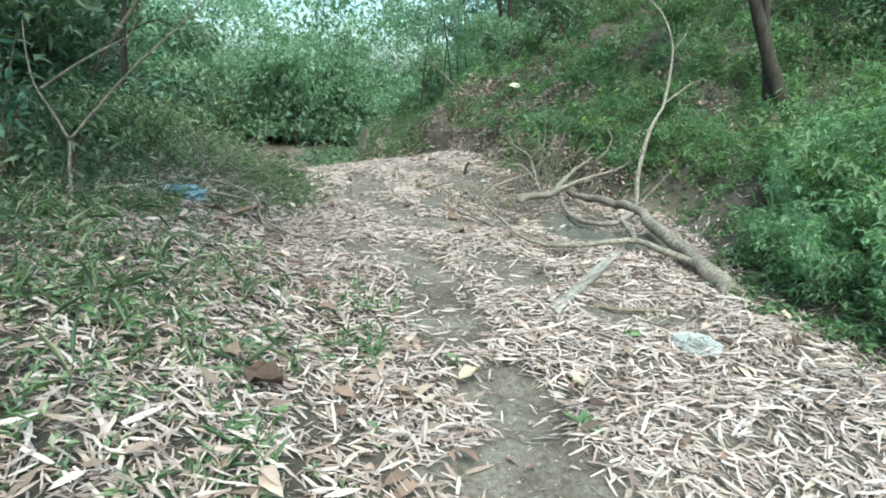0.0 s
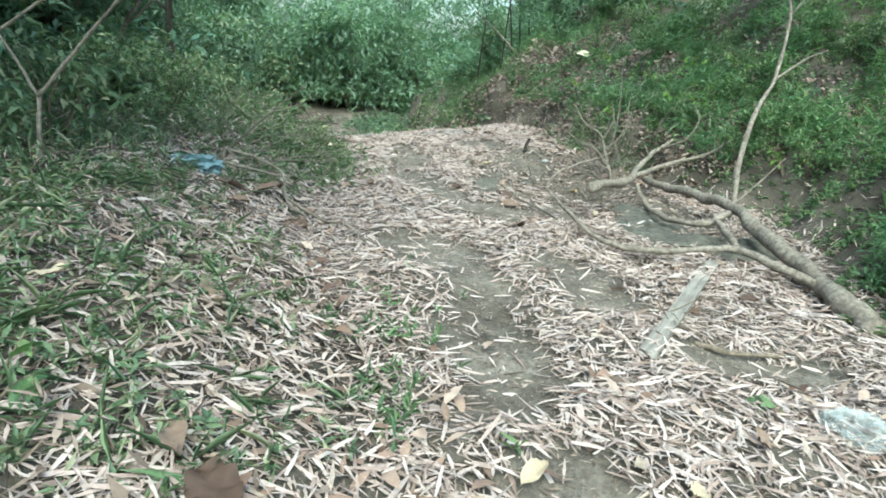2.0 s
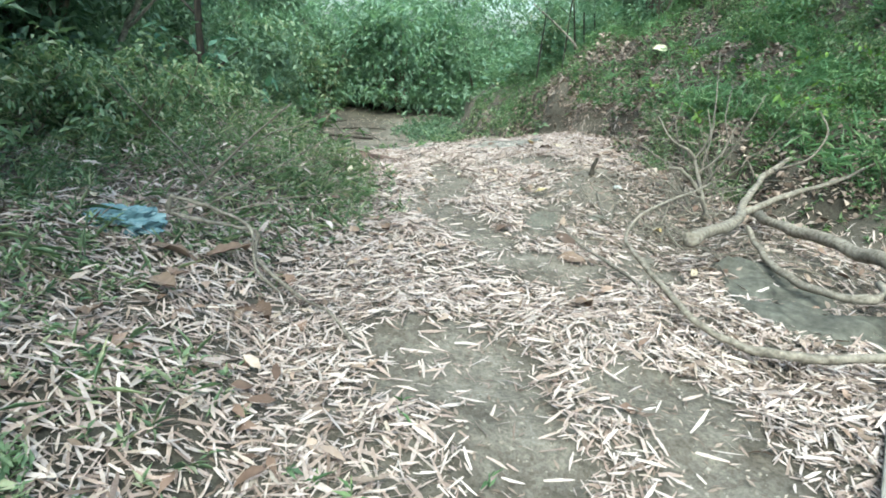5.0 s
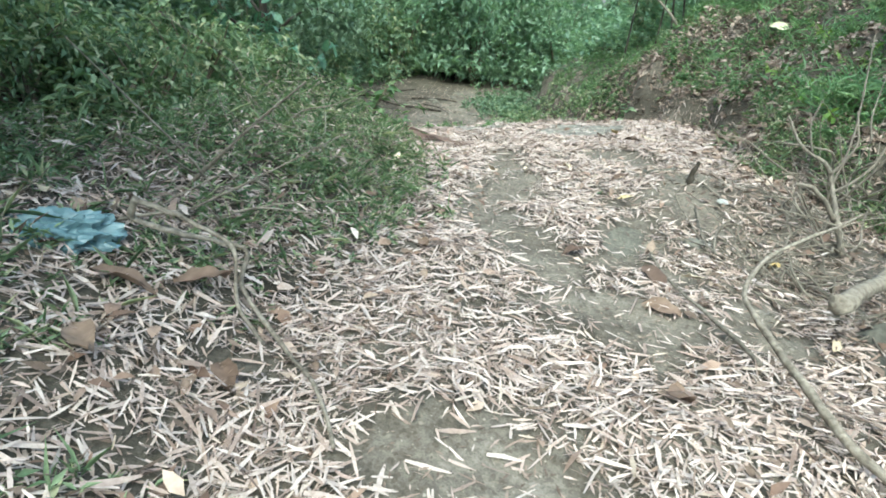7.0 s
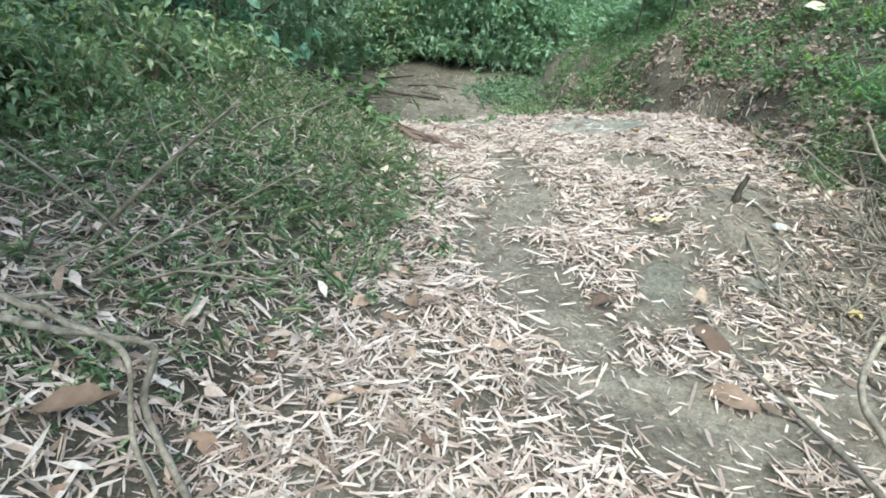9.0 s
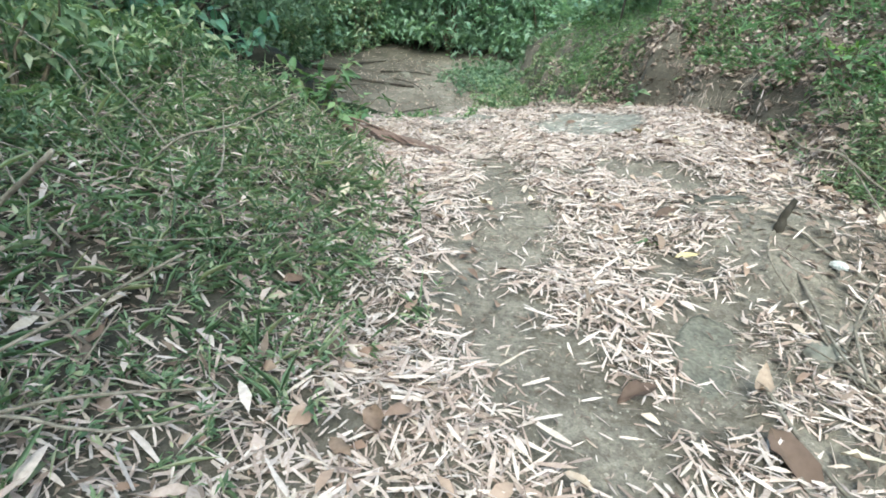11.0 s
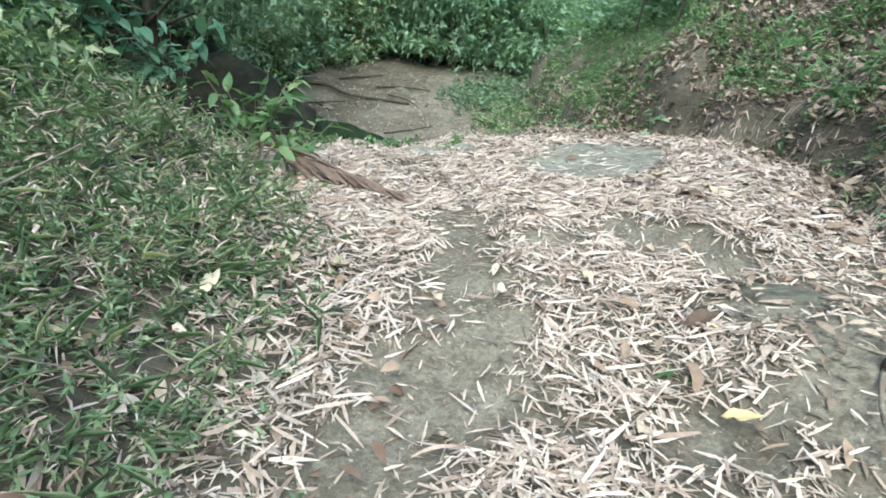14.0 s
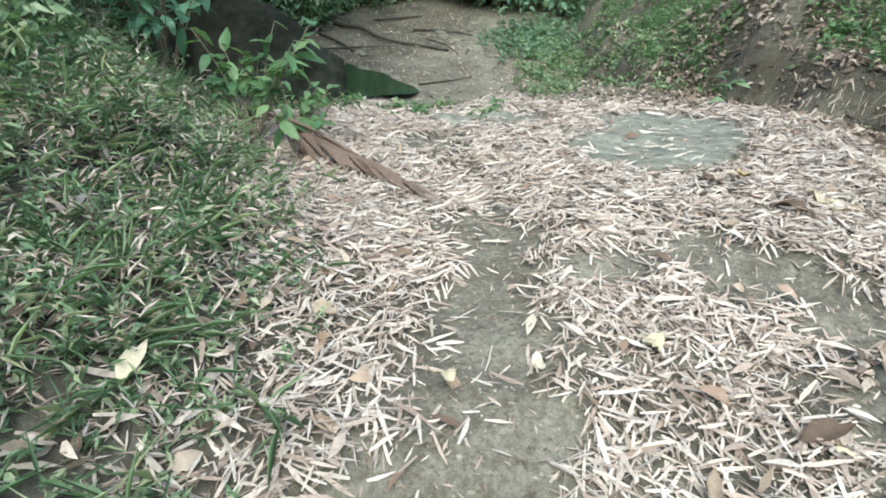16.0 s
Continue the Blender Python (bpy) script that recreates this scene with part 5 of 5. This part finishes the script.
# ---- wood, bags and other oddments on the path ----
def plank():
    m = grain_material("weathered_wood", (0.17, 0.155, 0.14), (0.37, 0.35, 0.32), 40, (1, 0.05, 1), 0.9, 0.004)
    bm = bmesh.new()
    bmesh.ops.create_cube(bm, size=1.0)
    bmesh.ops.subdivide_edges(bm, edges=[e for e in bm.edges if abs(e.verts[0].co.y - e.verts[1].co.y) > 0.5], cuts=14)
    bmesh.ops.subdivide_edges(bm, edges=[e for e in bm.edges if abs(e.verts[0].co.x - e.verts[1].co.x) > 0.5], cuts=3)
    for v in bm.verts:
        x, y, z = v.co
        frayed = 0.03 * noise.noise(Vector((x * 9, y * 2, z))) if abs(y) > 0.49 else 0
        v.co = Vector((x * 0.095 * (1 + 0.06 * noise.noise(Vector((y * 6, x * 2, 3)))), y * 2.2 + frayed, z * 0.032 + 0.006 * noise.noise(Vector((y * 3, x * 8, 0)))))
    bmesh.ops.bevel(bm, geom=[e for e in bm.edges if e.is_manifold and e.calc_face_angle() > 1.0], offset=0.004, segments=2, affect="EDGES")
    me = bpy.data.meshes.new("plank")
    bm.to_mesh(me)
    bm.free()
    me.materials.append(m)
    a, b = spot(1.80, 5.9, 0.055), spot(0.74, 3.72, 0.045)
    ob = new("plank", me)
    ob.matrix_basis = Matrix.Translation((a + b) / 2) @ (b - a).to_track_quat("Y", "Z").to_matrix().to_4x4()
    tagged(ob, "weathered grey wooden plank lying on the dry leaves", "plank")


plank()


def crumpled(name, label, at, size, seed, mat, up=0.02, turn=0.0):
    """Crumpled sheet plastic: a flattened bag with sharp folds."""
    rng = np.random.default_rng(seed)
    bm = bmesh.new()
    bmesh.ops.create_icosphere(bm, subdivisions=5, radius=1.0)
    off = Vector(rng.uniform(-50, 50, 3))
    for v in bm.verts:
        p = v.co.copy()
        fold = abs(noise.noise(p * 2.0 + off)) * 0.75 + abs(noise.noise(p * 4.5 + off)) * 0.35 + abs(noise.noise(p * 10 + off)) * 0.12
        k = 1.15 - fold
        v.co = Vector((p.x * size[0] * k, p.y * size[1] * k, max(p.z, -0.4) * size[2] * k))
    me = bpy.data.meshes.new(name)
    bm.to_mesh(me)
    bm.free()
    me.materials.append(mat)
    ob = new(name, me)
    ob.matrix_basis = Matrix.Translation(spot(at[0], at[1], up)) @ Matrix.Rotation(turn, 4, "Z")
    return tagged(ob, label, "plastic bag")


def plastic(name, colour, alpha):
    m, nt, b = material(name, 0.25, 0.5)
    c = ramp(nt, noise_node(nt, 14), [(0.3, tuple(0.7 * v for v in colour)), (0.7, colour)])
    nt.links.new(c, b.inputs["Base Color"])
    b.inputs["Alpha"].default_value = alpha
    return m


crumpled("plastic_bag", "crumpled dull blue plastic bag among dead leaves", (-2.58, 5.6), (0.27, 0.15, 0.12), 1, plastic("blue_plastic", (0.17, 0.27, 0.30), 1.0), 0.0, 0.6)
crumpled("plastic_bag", "crumpled clear plastic bag lying on the litter", (1.55, 3.33), (0.15, 0.13, 0.07), 2, plastic("clear_plastic", (0.6, 0.64, 0.62), 0.3), 0.04)
crumpled("plastic_scrap", "small white plastic scrap beside the stub", (0.55, 9.2), (0.05, 0.04, 0.025), 4, plastic("white_scrap", (0.52, 0.52, 0.5), 1.0), 0.02)


# ---- dry palm frond ----
def frond():
    rng = np.random.default_rng(5)
    m = grain_material("dry_frond", (0.085, 0.055, 0.048), (0.235, 0.165, 0.142), 60, (1, 1, 1), 0.7)
    base, tip = spot(-4.2, 12.0, 0.25), spot(-2.5, 11.35, 0.04)
    ob = thing("palm_frond", "dry reddish-brown palm frond lying at the path's edge", "palm frond", base)
    a, b = np.array(base), np.array(tip)
    line = [a, a * 0.66 + b * 0.34 + (0, 0, 0.08), a * 0.33 + b * 0.67 + (0, 0, 0.05), b]
    part("rachis", tube(line, [0.022, 0.016, 0.011, 0.004], 6, 0, 1, 5), m, ob)
    d = (b - a) / np.linalg.norm(b - a)
    side = np.array((d[1], -d[0], 0))
    for i in range(72):
        t = 0.12 + 0.82 * (i // 2) / 36
        k = 1 if i % 2 else -0.45
        o = a + (b - a) * t + np.array((0, 0, 0.05 * math.sin(t * 3.1)))
        L = rng.uniform(0.65, 1.0) * (1.0 - 0.45 * t) * (1 if k > 0 else 0.7)
        e = o + d * L * 0.85 + side * k * L * rng.uniform(0.06, 0.2)
        e[2] = float(land(e[0], e[1])) + 0.03 + 0.02 * rng.random()
        mid = (o + e) / 2 + np.array((0, 0, 0.03))
        w = np.array((-(e - o)[1], (e - o)[0], 0)) / L * 0.014
        v = np.array([o, mid - w, mid + w, mid * 0.4 + e * 0.6 - w * 0.6, mid * 0.4 + e * 0.6 + w * 0.6, e])
        v[[1, 3], 2] -= 0.008
        part("leaflet", (v, np.array([(0, 1, 2), (1, 3, 4), (1, 4, 2), (3, 5, 4)])), m, ob)


frond()


# ---- broad-leaved young plants ----
def broad_leaf(L, W, curl, seed, cup=0.25, crimp=0.05):
    """A pointed oval leaf along x: vertices and triangles."""
    rng = np.random.default_rng(seed)
    V, F = [], []
    ts = np.linspace(0, 1, 8)
    for t in ts:
        h = W / 2 * (math.sin(math.pi * min(t ** 0.8, 1)) ** 0.85 + 0.02)
        for k in (-1, -0.5, 0, 0.5, 1):
            wav = crimp * W * rng.normal() * abs(k)
            V.append((t * L, k * h * (1 - 0.5 * crimp * rng.random()), cup * abs(k) * h + curl * L * (t * t) + wav))
    for i in range(7):
        for k in range(4):
            a = i * 5 + k
            F += [(a, a + 5, a + 6), (a, a + 6, a + 1)]
    return np.array(V), np.array(F)


def placed(vf, m):
    v = np.c_[vf[0], np.ones(len(vf[0]))] @ np.array(m).T
    return v[:, :3], vf[1]


def young_plant(at, seed, height, stems, leaf, mat, label, spread=0.35):
    rng = np.random.default_rng(seed)
    base = spot(at[0], at[1], -0.02)
    ob = thing("young_plant", label, "plant", base, group="broad-leaved young plants")
    b = np.array(base)
    for i in range(stems):
        a = rng.uniform(0, 6.28)
        top = b + np.array((math.cos(a) * spread, math.sin(a) * spread, height)) * rng.uniform(0.5, 1.0)
        mid = (b + top) / 2 + np.array((0, 0, 0.1 * height))
        part("stem", tube([b, mid, top], [0.007, 0.005, 0.003], 5, 0, i), TWIG, ob)
        n = rng.integers(5, 8)
        for j in range(n):
            t = 0.35 + 0.65 * (j + 1) / n
            p = b + (mid - b) * 2 * t if t < 0.5 else mid + (top - mid) * (2 * t - 1)
            L = leaf * rng.uniform(0.6, 1.15)
            m = Matrix.Translation(p) @ Euler((rng.normal(0, 0.3), rng.normal(0.15, 0.45), rng.uniform(0, 6.28))).to_matrix().to_4x4()
            part("leaf", placed(broad_leaf(L, L * 0.42, -0.3 * rng.random(), seed + i * 9 + j), m), mat, ob)
    return ob


BROADGREEN = leaf_material("broad_green_leaf", [(0.0, (0.085, 0.16, 0.075)), (0.6, (0.15, 0.245, 0.115)), (1.0, (0.235, 0.325, 0.16))], 0.4, 0.35, island=False, fine=20)
BROADBLUE = leaf_material("broad_blue_leaf", [(0.0, (0.08, 0.17, 0.11)), (0.6, (0.14, 0.265, 0.175)), (1.0, (0.23, 0.37, 0.26))], 0.35, 0.3, island=False, fine=20)
young_plant((-4.1, 11.85), 301, 1.0, 11, 0.235, BROADGREEN, "young plant with bright green broad leaves", 0.45)
for i, (px, py, ph) in enumerate(((-4.7, 12.5, 0.5), (-5.2, 13.0, 0.6), (-4.4, 12.9, 0.4), (-5.7, 13.4, 0.6))):
    young_plant((px, py), 350 + i, ph, 7, 0.15, BROADGREEN, "young plant with bright green leaves on the lip", 0.4)
young_plant((-3.65, 11.75), 302, 0.6, 6, 0.2, BROADGREEN, "young plant with bright green broad leaves", 0.4)
young_plant((-5.7, 12.6), 303, 1.4, 18, 0.25, BROADBLUE, "leafy shrub with blue-green broad leaves", 0.6)
young_plant((-6.1, 11.8), 304, 1.7, 20, 0.25, BROADBLUE, "leafy shrub with blue-green broad leaves", 0.6)
young_plant((3.3, 5.2), 305, 0.6, 4, 0.2, BROADBLUE, "young plant with broad blue-green leaves", 0.35)
young_plant((-1.35, 2.25), 306, 0.18, 4, 0.09, BROADGREEN, "small green plant rising through the litter", 0.18)
young_plant((-0.62, 1.9), 307, 0.12, 4, 0.065, BROADGREEN, "small green plant rising through the litter", 0.15)
young_plant((0.66, 2.25), 308, 0.10, 3, 0.08, BROADGREEN, "small green plant rising through the litter", 0.1)
young_plant((1.2, 3.46), 309, 0.10, 3, 0.08, BROADGREEN, "small green plant rising through the litter", 0.1)
young_plant((-0.42, 9.46), 312, 0.06, 2, 0.07, BROADGREEN, "small green plant rising through the litter", 0.08)
young_plant((3.2, 13.6), 310, 0.8, 7, 0.2, BROADBLUE, "young plant with pale blue-green leaves on the bank", 0.4)
young_plant((1.2, 12.6), 311, 0.5, 5, 0.14, BROADGREEN, "young plant with bright green broad leaves", 0.3)


def pale_leaf_plant():
    """One large pale leaf on a thin stalk, high on the bank."""
    cream = leaf_material("pale_live_leaf", [(0.0, (0.62, 0.59, 0.42)), (1.0, (0.68, 0.65, 0.48))], 0.5, 0.2, island=False, fine=15)
    base = spot(1.7, 15.3, -0.02)
    ob = thing("leaf_stalk", "thin stalk bearing one large pale cream leaf", "plant", base)
    top = np.array((1.66, 15.3, 1.62))
    part("stalk", tube([base, (np.array(base) + top) / 2 + (0.03, 0, 0), top], [0.008, 0.006, 0.004], 5), TWIG, ob)
    part("leaf", placed(broad_leaf(0.3, 0.17, -0.15, 5), Matrix.Translation(top) @ Euler((-0.8, -0.1, 3.3)).to_matrix().to_4x4()), cream, ob)


pale_leaf_plant()
LIME = leaf_material("lime_leaf", [(0.0, (0.12, 0.22, 0.05)), (0.6, (0.19, 0.31, 0.075)), (1.0, (0.27, 0.38, 0.10))], 0.45, 0.35, island=False, fine=20)
for i, (px, py) in enumerate(((1.75, 10.9), (2.3, 11.3), (1.5, 11.8), (2.9, 10.4), (2.0, 12.4), (3.3, 8.4), (2.6, 12.9), (2.7, 13.4), (3.1, 13.2), (3.3, 12.3), (2.9, 11.6), (2.4, 10.4), (2.7, 9.9), (3.4, 10.8), (1.9, 13.6), (1.4, 13.1))):
    young_plant((px, py), 330 + i, 0.35 + 0.06 * (i % 3), 6, 0.11, LIME, "young plant with yellow-green leaves on the bank", 0.35)
young_plant((-3.0, 3.5), 320, 1.0, 6, 0.16, BROADBLUE, "leafy young shrub with blue-green leaves", 0.5)
young_plant((-3.3, 4.3), 321, 1.3, 7, 0.16, BROADBLUE, "leafy young shrub with blue-green leaves", 0.5)
young_plant((-2.7, 3.0), 322, 0.7, 5, 0.14, BROADGREEN, "leafy young shrub with green leaves", 0.4)


# ---- single fallen leaves ----
def fallen_leaves():
    rng = np.random.default_rng(61)
    yellow = leaf_material("yellow_leaf", [(0.0, (0.42, 0.31, 0.13)), (1.0, (0.50, 0.41, 0.23))], 0.5, island=False, fine=25)
    cream = leaf_material("cream_leaf", [(0.0, (0.50, 0.41, 0.29)), (1.0, (0.60, 0.52, 0.41))], 0.55, island=False, fine=25)
    shapes = {}
    for name, mat in (("brown", BROWN), ("yellow", yellow), ("cream", cream)):
        shapes[name] = [mesh_from("fallen_leaf", *broad_leaf(1.0, (0.42, 0.5, 0.36, 0.55, 0.4, 0.48)[i], (0.15, -0.1, 0.3, 0.1, -0.2, 0.25)[i], 400 + i, (0.5, -0.35, 0.8, 0.3, 0.6, -0.5)[i], 0.14), mat) for i in range(6)]
    label = {"brown": "curled brown broad leaf fallen on the path", "yellow": "yellow broad leaf fallen on the path", "cream": "pale cream broad leaf fallen on the path"}

    def drop(kind, x, y, L, up=0.05):
        ob = new("fallen_leaf", shapes[kind][rng.integers(0, 6)])
        ob.matrix_basis = Matrix.Translation(spot(x, y, up)) @ Euler((rng.normal(0, 0.15), rng.normal(0, 0.12), rng.uniform(0, 6.28))).to_matrix().to_4x4() @ Matrix.Scale(L, 4)
        tagged(ob, label[kind], "leaf", "single fallen leaves")

    for x, y, L in ((-0.53, 12.0, 0.2), (-0.31, 9.17, 0.12), (0.93, 8.5, 0.13)):
        drop("yellow", x, y, L * 1.15, 0.075)
    for x, y, L in ((-1.52, 9.63, 0.12), (-1.29, 9.84, 0.09), (-0.22, 11.85, 0.3), (0.12, 2.62, 0.16), (-0.87, 10.16, 0.14), (0.22, 7.73, 0.13), (-2.4, 9.0, 0.14), (-2.5, 8.5, 0.13)):
        drop("cream", x, y, L * 1.1, 0.06)
    for x, y, L in ((-0.79, 2.28, 0.24), (-0.94, 2.42, 0.2), (-1.45, 3.36, 0.22), (-0.05, 2.35, 0.13), (-1.65, 5.49, 0.2), (-2.06, 5.20, 0.26), (0.14, 6.26, 0.2), (-1.26, 6.86, 0.13), (0.01, 7.97, 0.16),
                    (-0.4, 9.5, 0.18), (-0.41, 9.8, 0.18), (-2.77, 8.94, 0.18), (-2.06, 13.38, 0.16), (-0.22, 11.45, 0.24), (-1.2, 3.3, 0.2), (-2.5, 5.45, 0.3), (-2.3, 5.5, 0.28), (-2.1, 5.75, 0.26), (-0.02, 7.76, 0.34), (-1.77, 7.66, 0.26), (-0.43, 7.87, 0.2), (0.2, 7.1, 0.26)):
        drop("brown", x, y, L)
    for _ in range(210):
        y = rng.uniform(2, 13.5)
        x = rng.uniform(along(y, LEFT_EDGE) - 1.2, along(y, RIGHT_EDGE) + 0.8)
        if packed(x, y) < 0.3:
            drop("brown" if rng.random() < 0.92 else "cream", x, y, rng.uniform(0.06, 0.14))
    for _ in range(170):
        y = rng.uniform(10.0, 16.5)
        drop("brown", along(y, RIGHT_EDGE) + rng.uniform(-0.6, 2.6), y, rng.uniform(0.09, 0.18), 0.05)


fallen_leaves()
